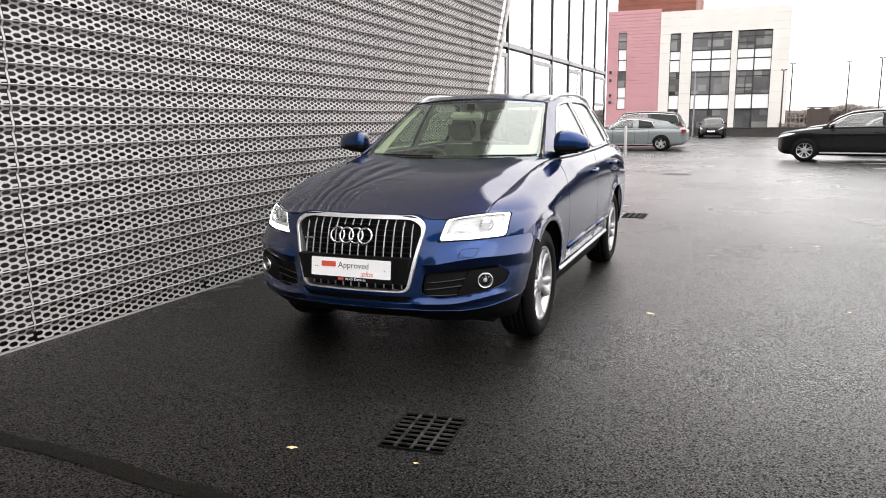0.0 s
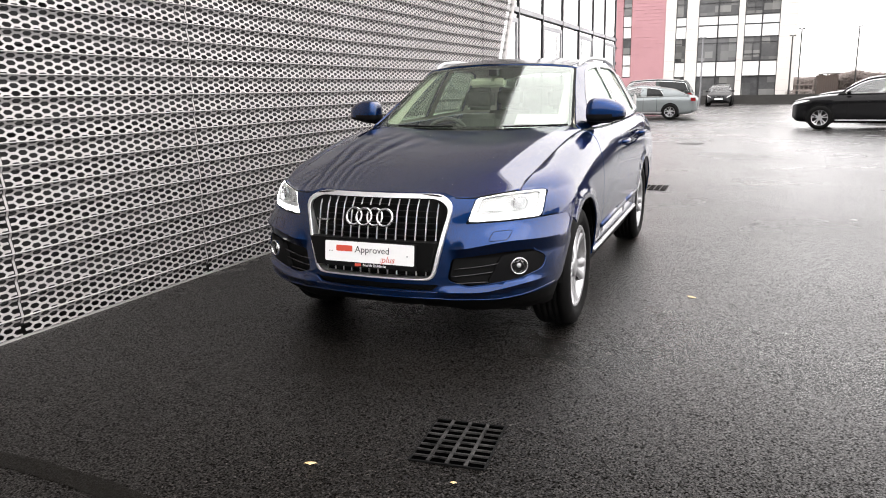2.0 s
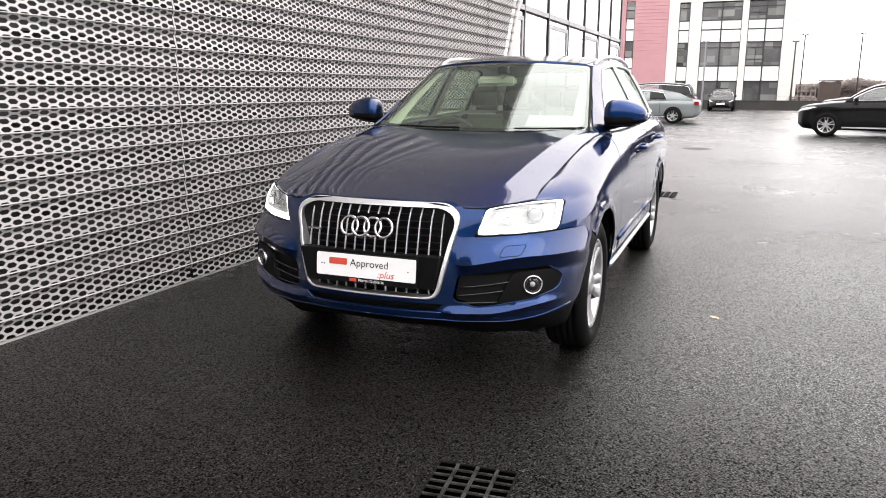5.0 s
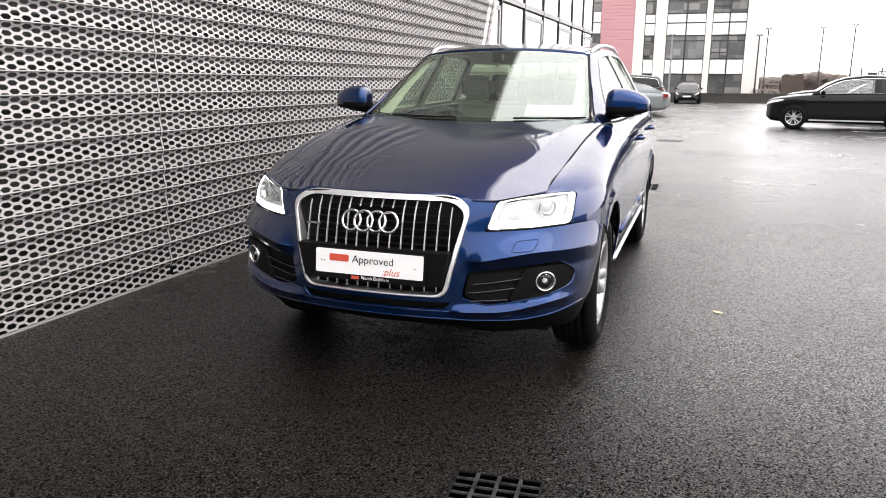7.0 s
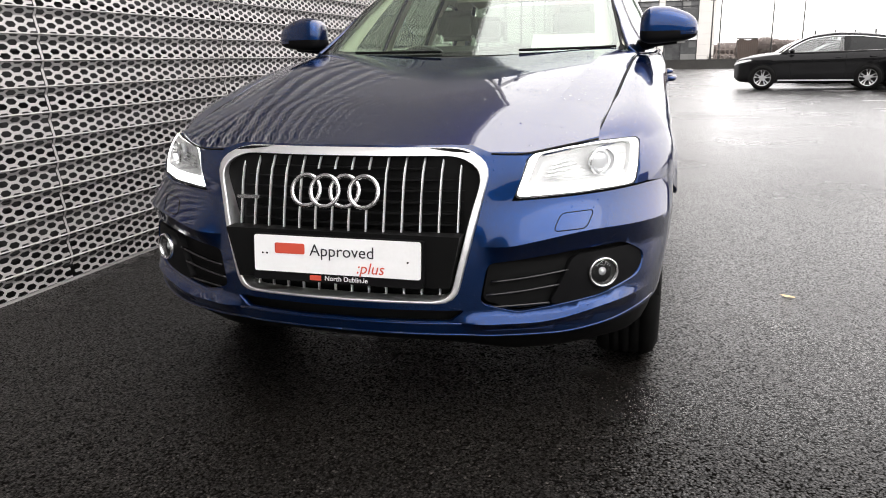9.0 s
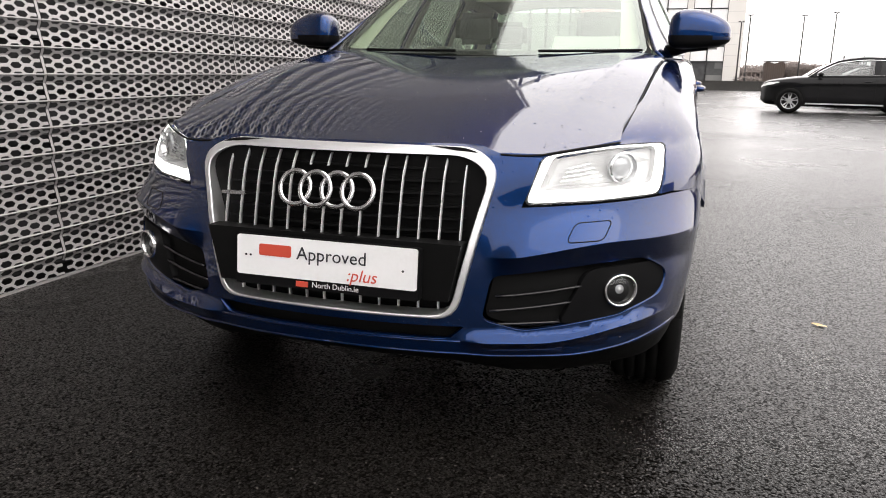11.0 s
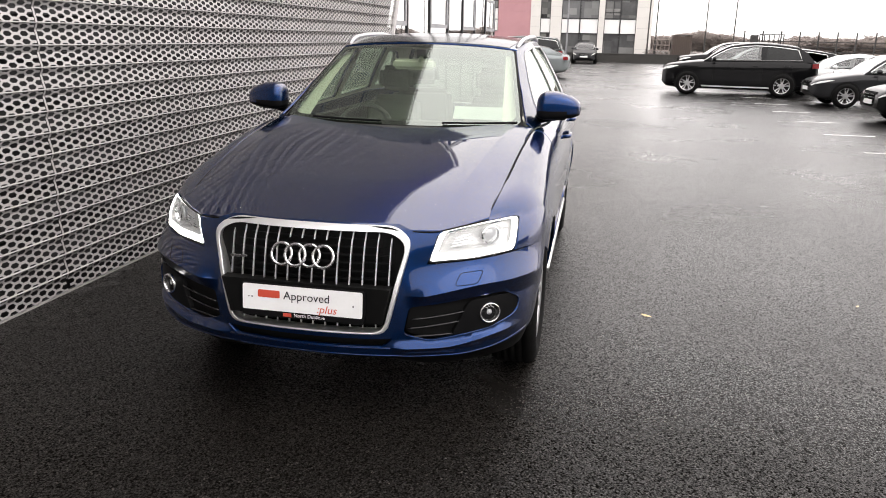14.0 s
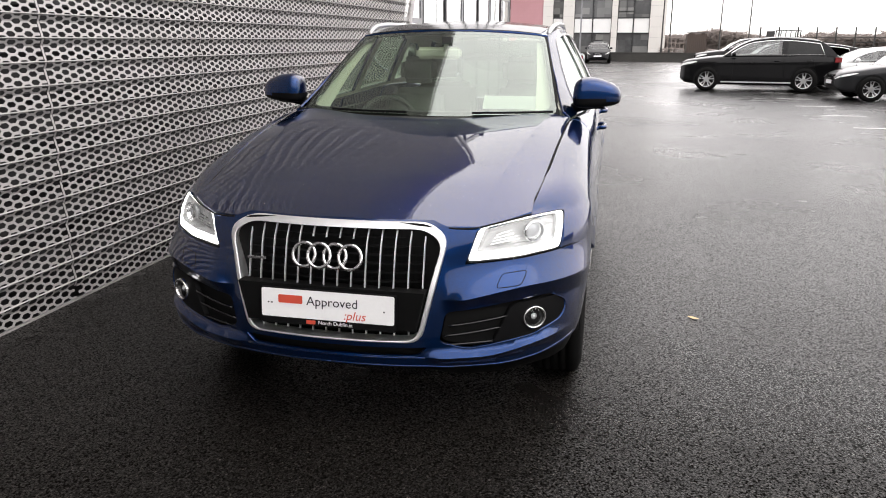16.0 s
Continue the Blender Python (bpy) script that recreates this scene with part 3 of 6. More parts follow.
for k in range(38):
    z = 0.18 + 0.26 * k
    boxed("carrier_rail", MULLION, (WALL_X - 0.075, WALL_X - 0.045, lo, slope_end(z) - 0.15, z, z + 0.04), wall)

front = thing("wall_glass", "glazed showroom front with dark mullions", "wall", kind="structure")
GX, G0, G1 = -2.36, 7.7, 20.6
ys = [20.6 - 1.7 * k for k in range(8)]
for y in ys:
    boxed("mullion", MULLION, (GX - 0.12, GX + 0.035, y - 0.03, y + 0.03, 0, 7.0), front)
for z, h in ((0.0, 0.12), (2.81, 0.09), (6.4, 0.12)):
    boxed("transom", GREY_FRAME, (GX - 0.08, GX + 0.03, G0, G1, z, z + h), front)
for k in range(7):
    for z0, z1 in ((0.13, 2.77), (2.88, 6.39)):
        pane = boxed("glass_pane", SHOP_GLASS, (GX - 0.008, GX + 0.008, ys[k + 1] + 0.045, ys[k] - 0.045, z0, z1), front)
        pane.visible_shadow = False
    if k % 2 == 0:
        a, c = ys[k + 1] + 0.06, ys[k] - 0.06
        bm = bmesh.new()
        for q in ((a, c, 2.62, 2.7), (a, c, 1.82, 1.9), (a, a + 0.08, 1.9, 2.62), (c - 0.08, c, 1.9, 2.62)):
            box(bm, GX + 0.012, GX + 0.028, *q)
        part("window_frame", bm, GREY_FRAME, front)
boxed("wall_side", ROOM, (-14, -2.42, 20.55, 20.75, 0, 7.0)).update_tag()
boxed("wall_inner", ROOM, (-14.2, -14, -10.5, 20.75, 0, 7.0))
boxed("wall_near", ROOM, (-14, -2.4, -10.7, -10.5, 0, 7.0))
boxed("floor", ROOM, (-14, -2.42, -10.5, 20.55, 0.0, 0.02))
boxed("ceiling", ROOM, (-14, -2.42, -10.5, 20.55, 6.0, 7.0))
for nm, lb in (("wall_side", "plain pale end wall of the showroom"), ("wall_inner", "plain pale inner wall"), ("wall_near", "plain pale end wall"), ("floor", "pale showroom floor"), ("ceiling", "pale showroom ceiling")):
    tagged(bpy.data.objects[nm], lb, nm.split("_")[0], kind="structure")

# ---- offices across the car park ----
office = thing("office_building", "three-storey pale office block with dark framed windows", "building", (-1.26, 64, 0))
OX0, OX1, OTOP = -4.5, 5.68, 10.3
bays = ((-3.66, -2.79), (-1.86, 1.25), (1.73, 4.37))
cols = [OX0] + [q for bay in bays for q in bay] + [OX1]
for k in range(0, len(cols), 2):
    boxed("wall_pier", RENDER_WHITE, (cols[k], cols[k + 1], 0, 0.4, 0, 8.48), office)
boxed("wall_top", RENDER_WHITE, (OX0, OX1, 0, 0.4, 8.48, OTOP), office)
boxed("roof", GREY_FRAME, (OX0, OX1, 0.4, 14, 9.9, OTOP - 0.1), office)
boxed("wall_far", RENDER_WHITE, (OX1 - 0.4, OX1, 0.4, 14, 0, 9.9), office)
boxed("core", BACKING, (OX0 + 0.1, OX1 - 0.5, 3.0, 3.2, 0, 9.9), office)
for z in (0.9, 1.75, 2.6, 3.45, 4.3, 5.15, 6.0, 6.85, 7.7, 8.44, 9.1, 9.75):
    for k in range(0, len(cols), 2):
        boxed("joint", GREY_FRAME, (cols[k] + 0.01, cols[k + 1] - 0.01, -0.003, 0.0, z - 0.006, z + 0.006), office)
for x0, x1 in bays:
    split = 1 if x1 - x0 < 1 else 2
    for z0, z1, glass in ((0.3, 2.1, True), (2.1, 3.33, False), (3.33, 5.23, True), (5.23, 6.25, False), (6.25, 7.0, False), (7.0, 8.44, True)):
        w = new("window" if glass else "spandrel")
        w.parent = office
        for i in range(split):
            a, c = x0 + (x1 - x0) * i / split, x0 + (x1 - x0) * (i + 1) / split
            boxed("pane" if glass else "panel", PANE_DARK if glass else PANEL_WHITE, (a + 0.05, c - 0.05, 0.16 if glass else 0.12, 0.2, z0 + 0.05, z1 - 0.05), w)
        bm = bmesh.new()
        box(bm, x0, x1, 0.08, 0.22, z0 - 0.035, z0 + 0.035)
        for i in range(split + 1):
            a = x0 + (x1 - x0) * i / split
            box(bm, a - 0.04, a + 0.04, 0.07, 0.22, z0 + 0.036, z1 - 0.036)
        if glass and z1 > 3:
            box(bm, x0 + 0.05, x1 - 0.05, 0.09, 0.2, z1 - 0.45, z1 - 0.39)
            if split == 2 and x0 > 1:
                box(bm, x0 + 0.7, x0 + 0.76, 0.09, 0.2, z0 + 0.05, z1 - 0.46)
                box(bm, x0 + 0.05, x0 + 1.35, 0.09, 0.2, z0 + 0.5, z0 + 0.56)
        part("frame", bm, MULLION, w)

red = thing("red_office_wing", "office wing clad in faded red boards with one tall window strip", "building", (-1.26, 64, 0))
bm = bmesh.new()
box(bm, -9.0, -8.05, 0.1, 0.4, 0, 10.6)
box(bm, -7.32, OX0 - 0.01, 0.1, 0.4, 0, 10.6)
box(bm, -8.05, -7.32, 0.1, 0.4, 0, 2.2)
box(bm, -8.05, -7.32, 0.1, 0.4, 8.76, 10.6)
box(bm, -9.0, -8.7, 0.4, 14, 0, 10.4)
part("wall", bm, RED_BOARD, red)
for k in range(37):
    z = 0.2 + 0.28 * k
    spans = ((-9.0, -8.06), (-7.31, OX0 - 0.02)) if 2.0 < z < 8.7 else ((-9.0, OX0 - 0.02),)
    for a, c in spans:
        boxed("board", RED_BOARD, (a, c, 0.05, 0.1, z, z + 0.25), red)
for z0, z1, glass in ((2.2, 3.18, False), (3.18, 4.12, False), (4.12, 5.47, True), (5.47, 6.43, False), (6.43, 7.35, False), (7.35, 8.02, True), (8.02, 8.76, True)):
    boxed("pane" if glass else "panel", PANE_DARK if glass else PANEL_WHITE, (-8.0, -7.37, 0.16, 0.22, z0 + 0.04, z1 - 0.04), red)
    boxed("frame", MULLION, (-8.05, -7.32, 0.1, 0.24, z0 - 0.035, z0 + 0.035), red)
for z in (4.6, 5.3, 3.3, 2.7):
    boxed("wall_lamp", MULLION, (-8.75, -8.55, -0.12, 0.05, z, z + 0.22), red, "", 0.02)
boxed("rear_block", BROWN_BOARD, (-9.2, -2.15, 6, 16, 0, 15.5), red, "rust-brown upper block set back behind")
for k in range(9):
    boxed("rear_board", BROWN_BOARD, (-9.2, -2.15, 5.96, 6.0, 10.8 + 0.5 * k, 11.26 + 0.5 * k), red)

# ---- low wall, lamps, fence, far woods ----
low = thing("low_wall", "dark rubble boundary wall at the far side", "wall", (0, 56.6, 0), kind="structure")
bm = bmesh.new()
x = -4.0
rng = random.Random(4)
while x < 60:
    w = rng.uniform(0.3, 0.8)
    for c in range(3):
        h = 0.2
        y = rng.uniform(-0.03, 0.0)
        box(bm, x + 0.01, x + w - 0.01, y, 0.3, c * h, c * h + h - 0.015)
    x += w
box(bm, -4, 60, -0.05, 0.34, 0.6, 0.66)
box(bm, -3.95, 59.95, 0.06, 0.24, 0.0, 0.62)
part("masonry", bm, STONE_DARK, low)


def lamp_post(x, y, h, mat, label):
    p = thing("street_lamp", label, "street lamp", (x, y, 0), group="street lamps")
    bm = bmesh.new()
    for r0, r1, z0, z1 in ((0.085, 0.08, 0, 1.0), (0.062, 0.045, 1.0, h)):
        a = [bm.verts.new((r0 * math.cos(k * math.pi / 4), r0 * math.sin(k * math.pi / 4), z0)) for k in range(8)]
        c = [bm.verts.new((r1 * math.cos(k * math.pi / 4), r1 * math.sin(k * math.pi / 4), z1)) for k in range(8)]
        for k in range(8):
            bm.faces.new((a[k], a[(k + 1) % 8], c[(k + 1) % 8], c[k]))
    part("pole", bm, mat, p)
    bm = bmesh.new()
    box(bm, -0.2, 0.2, -0.03, 0.03, h - 0.02, h + 0.02)
    box(bm, -0.22, -0.07, -0.09, 0.09, h - 0.03, h + 0.05)
    box(bm, 0.07, 0.22, -0.09, 0.09, h - 0.03, h + 0.05)
    part("lamp_head", bm, mat, p)


for x, y, h in ((3.98, 60, 4.95), (4.57, 60, 5.42), (9.3, 69, 6.0), (-1.94, 53, 4.65), (11.7, 69, 6.2)):
    grey = y < 55
    lamp_post(x, y, h, POST_GREY if grey else FENCE_DARK, "galvanised grey lamp post before the offices" if grey else "dark twin-headed lamp post standing beyond the car park")

fence = thing("steel_fence", "dark steel fence of tall posts behind the low wall", "fence", (0, 57.4, 0))
for k in range(26):
    boxed("post", FENCE_DARK, (10.7 + 1.27 * k, 10.79 + 1.27 * k, 0, 0.09, 0, 2.5), fence)
for z in (1.05, 1.4, 1.75):
    boxed("rail", FENCE_DARK, (11, 43.2, 0.1, 0.14, z, z + 0.06), fence)
gate = thing("storage_rack", "black open steel rack standing behind the parked cars", "frame", (11.75, 57.2, 0))
for k in range(6):
    boxed("upright", FENCE_DARK, (0.33 * k, 0.33 * k + 0.07, 0, 0.09, 0, 2.2), gate)
boxed("top_bar", FENCE_DARK, (0, 1.75, 0.0, 0.09, 2.21, 2.28), gate)
boxed("sheet_side", FENCE_DARK, (-0.62, -0.05, 0.0, 0.09, 0, 2.2), gate)
hut = thing("timber_store", "dark brown timber bin store behind the low wall", "shed", (5.75, 58.2, 0))
for k in range(10):
    boxed("board", SHED_BROWN, (0.14 * k, 0.14 * k + 0.13, 0, 1.2, 0, 2.0 + 0.05 * math.sin(k)), hut)
boxed("cap", FENCE_DARK, (-0.05, 1.46, -0.05, 1.25, 2.06, 2.12), hut)
pen = thing("rail_pen", "brown timber rail pen behind the low wall", "fence", (4.3, 58.2, 0))
for k in range(5):
    boxed("post", TWIG, (0.3 * k, 0.3 * k + 0.06, 0, 0.06, 0, 1.85), pen)
for k in range(3):
    boxed("rail", TWIG, (0, 1.26, -0.05, -0.005, 0.9 + 0.4 * k, 0.98 + 0.4 * k), pen)

def copse(name, x0, x1, y0, y1, h, count, seed, thin, label):
    """Bare winter scrub: many thin crossing twigs rising from an uneven bank."""
    rng = random.Random(seed)
    verts, faces = [], []
    for _ in range(count):
        x, y = rng.uniform(x0, x1), rng.uniform(y0, y1)
        top = h * (0.55 + 0.45 * (0.5 + noise.noise((x * 0.09, seed, 0)) + 0.5 * noise.noise((x * 0.4, seed, 3)))) * rng.uniform(0.6, 1.0)
        for _ in range(6):
            n0 = len(verts)
            dx, dy, w = rng.uniform(-0.8, 0.8) * (0.4 + 0.6 * thin), rng.uniform(-0.5, 0.5), rng.uniform(0.02, 0.07) * thin
            z0 = rng.uniform(0, 0.84) * top
            verts += [(x - w, y, z0), (x + w, y, z0), (x + dx, y + dy, z0 + rng.uniform(0.05, 0.17) * top), (x + dx * 0.4, y + 0.3, z0 + 0.07 * top)]
            faces += [(n0, n0 + 1, n0 + 2), (n0, n0 + 3, n0 + 2)]
    me = bpy.data.meshes.new(name)
    me.from_pydata(verts, [], faces)
    me.materials.append(TWIG)
    return tagged(new(name, me), label, "trees", kind="stuff")


copse("bare_wood", 6, 130, 130, 150, 3.9, 46000, 2, 0.9, "line of bare brown winter trees in the distance")
copse("bare_hedge", 4, 45, 60, 63, 1.3, 5200, 7, 0.22, "bare brown hedge behind the boundary wall")

bollard = thing("bollard", "pale slim metal bollard at the corner of the showroom", "bollard", (-2.34, 25.1, 0))
bm = bmesh.new()
lathe(bm, [(0, 0.055), (1.09, 0.055), (1.12, 0.045), (1.14, 0.0005)], 16, "z")
part("post", bm, ALU, bollard, smooth=True)

# added unseen walls close the place behind the camera and far to its side
# they cut the low sky out of reflections on the car bodies
CLOSE = weathered("unseen_wall_grey", (0.13, 0.127, 0.122), (0.19, 0.185, 0.178), (0.7, 0.9), 0.0, 0.3, 5.0, 0.2, 0.01)
for nm, d in (("wall_south", (-14, 46, -30.4, -30, 0, 6)), ("wall_east", (46, 46.4, -30.4, 22, 0, 6))):
    tagged(boxed(nm, CLOSE, d), "unseen plain grey wall added to darken reflections", "wall", kind="structure")


# ---- the blue car ----
FRONT = curve((0.24, 0.16), (0.29, 0.07), (0.34, 0.035), (0.42, 0.03), (0.55, 0.03), (0.64, 0.035), (0.75, 0.058), (0.82, 0.08), (0.87, 0.115), (0.9, 0.16), (0.94, 0.24))
DEEP = curve((0.25, 0.48), (0.5, 0.54), (0.65, 0.62), (0.77, 0.68), (0.95, 0.64))
WIDE = curve((0.2, 0.83), (0.28, 0.87), (0.36, 0.9), (0.5, 0.925), (0.65, 0.942), (0.78, 0.945), (0.9, 0.92), (1.0, 0.88))
LEAN_BACK = curve((0.0, 1.0), (0.3, 0.95), (0.55, 0.4), (0.7, 0.55), (0.85, 0.9), (1.0, 1.0))
TOP_X = curve((0.39, 0.705), (0.7, 0.735), (1.2, 0.765), (1.6, 0.787), (1.75, 0.81), (1.95, 0.845), (2.4, 0.865), (3.2, 0.87), (3.8, 0.855), (4.3, 0.8), (4.7, 0.7))
TOP_Z = curve((0.36, 0.904), (0.6, 0.967), (0.85, 1.025), (1.0, 1.059), (1.2, 1.097), (1.4, 1.126), (1.6, 1.146), (1.7, 1.149), (2.0, 1.151), (3.0, 1.168), (3.8, 1.188), (4.3, 1.178), (4.7, 1.1))
ROOF_X = curve((1.6, 0.46), (1.8, 0.5), (2.2, 0.565), (2.36, 0.588), (2.8, 0.62), (3.4, 0.625), (4.0, 0.6), (4.4, 0.55))
ROOF_Z = curve((1.6, 1.41), (1.8, 1.482), (2.2, 1.558), (2.36, 1.583), (2.8, 1.628), (3.3, 1.636), (3.9, 1.608), (4.4, 1.535))
ROOF_TOP = curve((2.2, 1.602), (2.36, 1.63), (2.6, 1.662), (3.0, 1.682), (3.6, 1.674), (4.2, 1.626), (4.45, 1.585))
BONNET_Z = curve((0.1, 0.868), (0.16, 0.89), (0.25, 0.917), (0.4, 0.959), (0.6, 1.01), (0.9, 1.073), (1.2, 1.125), (1.5, 1.167), (1.75, 1.193))
MID = 0.78
HUB_Y, HUB_Z, BASE = 0.985, 0.362, 2.807


def crease_z(x):
    return 0.617 + 0.043 * smooth01((abs(x) - 0.4) / 0.36)


def blade_z(x):
    return 0.387 + 0.052 * smooth01((abs(x) - 0.55) / 0.33)


def nose(a, z):
    """Round the front of the car: a is the angle from the middle, past a right angle it runs along the side."""
    s, a = (1, a) if a >= 0 else (-1, -a)
    w, deep = WIDE(z), DEEP(z)
    x = w * math.sin(min(a, math.pi / 2)) ** 0.952
    y = 0.05 + (FRONT(z) - 0.05) * LEAN_BACK(x / w * 0.945)
    y += deep * (1 - math.cos(min(a, math.pi / 2))) + max(0.0, a - math.pi / 2) * deep
    d = z - crease_z(x)
    y -= 0.05 * max(0.0, 1 - (d / 0.13 if d > 0 else -d / 0.062)) ** (2.0 if d > 0 else 1.0) * smooth01((x - 0.40) / 0.12)
    d = z - blade_z(x)
    y -= 0.026 * max(0.0, 1 - (d / 0.022 if d > 0 else -d / 0.03)) * smooth01((x - 0.34) / 0.1) * smooth01((0.885 - x) / 0.09)
    return (s * x, y, z)


def nose_at(x, z):
    """The angle at which the nose is x from the middle."""
    return math.copysign(math.asin(min(1.0, (abs(x) / WIDE(z)) ** (1 / 0.952))), x)


def front_of(x, z):
    return nose(nose_at(x, z), z)[1]


def flank(y, v):
    """The side: v is z - MID below MID, and runs from 0 to 1 over the shoulder to the top edge."""
    if v <= 0:
        z = MID + v
        x = WIDE(z)
        x -= 0.012 * math.exp(-((z - 0.47) / 0.03) ** 2) * smooth01((y - 1.6) / 0.2) * smooth01((3.6 - y) / 0.2)
    else:
        b = v * math.pi / 2
        z = MID + (TOP_Z(y) - MID) * math.sin(b)
        x = TOP_X(y) + (WIDE(MID) - TOP_X(y)) * math.cos(b) ** 0.8 if v < 1 else TOP_X(y)
    f, deep = 0.05 + (FRONT(min(z, 0.9)) - 0.05), DEEP(min(z, 0.95))
    if y < f + deep:
        x *= max(0.02, 1 - ((f + deep - y) / deep) ** 2) ** 0.476
    flare = 0.0
    for hub in (HUB_Y, HUB_Y + BASE):
        d = math.hypot(y - hub, z - HUB_Z)
        flare += 0.014 * math.exp(-((d - 0.44) / 0.035) ** 2) * smooth01((z - 0.25) / 0.1)
    tail = smooth01((y - 4.3) / 0.5)
    return (x + flare - 0.14 * tail * tail, y, z)


def bonnet_ridge(y):
    return 0.478 + 0.13 * y


def bonnet_at(x, y):
    t = abs(x) / 0.78
    z = BONNET_Z(y) + 0.006 - (0.066 - 0.012 * smooth01((y - 0.2) / 0.9)) * (math.sqrt(t * t + 0.01) - 0.1) ** (1.3 + 2.7 * smooth01((y - 0.1) / 1.2))
    z += 0.034 * (min(1.0, abs(x) / bonnet_ridge(y)) ** 2 - 0.54) * smooth01((y - 0.4) / 0.95)
    z -= 0.1 * max(0.0, abs(x) - bonnet_ridge(y)) * smooth01((y - 0.3) / 0.5)
    return (x, y, z)


def glasshouse(y, w):
    x0, x1, z0, z1 = TOP_X(y) - 0.006, ROOF_X(y), TOP_Z(y) + 0.004, ROOF_Z(y)
    return (x0 + (x1 - x0) * w + 0.05 * w * (1 - w), y, z0 + (z1 - z0) * w)


def screen_at(s, t):
    x = (0.722 - 0.137 * t) * s
    y = 1.505 + 0.775 * t + (0.125 - 0.045 * t) * s * s
    z = 1.156 + 0.457 * t + 0.016 * t * (1 - t) * 4 + (0.018 - 0.05 * t) * s * s
    return (x, y, z)


def roof_at(s, y):
    x = ROOF_X(y) * s
    return (x, y, ROOF_TOP(y) + (ROOF_Z(y) - ROOF_TOP(y)) * abs(s) ** 2.4)


def arch(y0, r=0.425, first=0.0, last=180.0, n=22):
    return [(y0 - r * math.cos(radians(first + (last - first) * k / n)), HUB_Z + r * math.sin(radians(first + (last - first) * k / n)) - MID) for k in range(n + 1)]


def both(make):
    return [make(1), make(-1)]


car = thing("estate_car", "dark blue metallic estate car parked beside the perforated wall", "car")
car.matrix_world = pose(0, 0.003, 0, 0, 0, 0.75) @ Matrix.Diagonal((1.018, 1, 1, 1))

# bonnet, from the grille's upper edge to the wipers, with the headlamps' notch at its corners
bonnet_half = [(0.0, 0.168), (0.34, 0.172), (0.42, 0.182), (0.534, 0.21), (0.63, 0.287), (0.713, 0.375)]
bonnet_half += [(TOP_X(y) - 0.006, y) for y in (0.5, 0.7, 0.9, 1.1, 1.3, 1.5, 1.62)] + [(0.6, 1.56), (0.4, 1.49), (0.2, 1.455), (0.0, 1.445)]
bonnet_loop = bonnet_half + [(-x, y) for x, y in reversed(bonnet_half[1:-1])]
bonnet_folds = [[(s * (bonnet_ridge(0.36 + 0.03 * k) + d), 0.36 + 0.03 * k) for k in range(36)] for s in (1, -1) for d in (0.0015, -0.0015)]
panel("bonnet", bonnet_at, bonnet_loop, PAINT, car, creases=bonnet_folds, step=0.02, fine=0.025, lip=0.02)

# bumper, with holes for grille, lamps and intakes
GRILLE = rounded([(-0.365, 0.894), (0.365, 0.894), (0.436, 0.846), (0.347, 0.45), (-0.347, 0.45), (-0.436, 0.846)], 0.05)
LAMP = [(0.497, 0.750), (0.67, 0.756), (0.826, 0.764), (0.832, 0.83), (0.829, 0.900), (0.713, 0.901), (0.63, 0.892), (0.534, 0.876)]
INTAKE = rounded([(0.432, 0.568), (0.66, 0.593), (0.80, 0.605), (0.862, 0.56), (0.853, 0.495), (0.749, 0.45), (0.516, 0.414), (0.41, 0.446)], 0.025)
SLOT = rounded([(-0.37, 0.427), (0.37, 0.427), (0.33, 0.39), (-0.33, 0.39)], 0.012)


def on_nose(loop, s=1):
    return [(nose_at(s * x, z), z) for x, z in loop]


bumper_half = [(nose_at(0.0, 0.897), 0.898), (nose_at(0.37, 0.897), 0.9), (nose_at(0.425, 0.885), 0.882), (nose_at(0.46, 0.875), 0.874), (nose_at(0.534, 0.872), 0.872)]
bumper_half += [(nose_at(x, z), z) for x, z in ((0.528, 0.862), (0.493, 0.745), (0.67, 0.751), (0.82, 0.759), (0.86, 0.762))]
bumper_half += [(nose_at(0.9, 0.76), 0.762), (1.46, 0.762), (1.5, 0.7), (1.54, 0.62), (1.53, 0.52), (1.52, 0.43), (1.46, 0.403), (1.26, 0.38), (0.97, 0.353), (0.74, 0.341), (0.49, 0.341), (0.36, 0.347), (0.0, 0.351)]
bumper_loop = bumper_half + [(-a, z) for a, z in reversed(bumper_half[1:-1])]
folds = [[(nose_at(s * x, f(x) + d), f(x) + d) for x in (x0 + (x1 - x0) * k / 50 for k in range(51))]
         for f, x0, x1 in ((crease_z, 0.4, 0.91), (blade_z, 0.36, 0.88)) for s in (1, -1) for d in (0.012, 0.002, -0.002, -0.012)]
bumper = panel("front_bumper", nose, bumper_loop, PAINT, car, holes=(on_nose(GRILLE), on_nose(INTAKE), on_nose(INTAKE, -1), on_nose(SLOT)), creases=folds, step=0.022, fine=0.018, lip=0.02)


for s in (1, -1):
    bm = bmesh.new()
    tube(bm, [(s * x, front_of(x, z) - 0.0005, z) for x, z in ((0.43, 0.879), (0.46, 0.877), (0.5, 0.877), (0.534, 0.879), (0.58, 0.887), (0.63, 0.895), (0.67, 0.9), (0.713, 0.905))], 0.0031, 6)
    part("bonnet_gap", bm, DARK_GAP, car)
    bm = bmesh.new()
    tube(bm, [(s * (TOP_X(y) - 0.002), y, TOP_Z(y) - 0.0015) for y in (0.46, 0.55, 0.65, 0.8, 1.0, 1.2, 1.4, 1.58)], 0.0024, 6)
    part("bonnet_side_gap", bm, DARK_GAP, car)


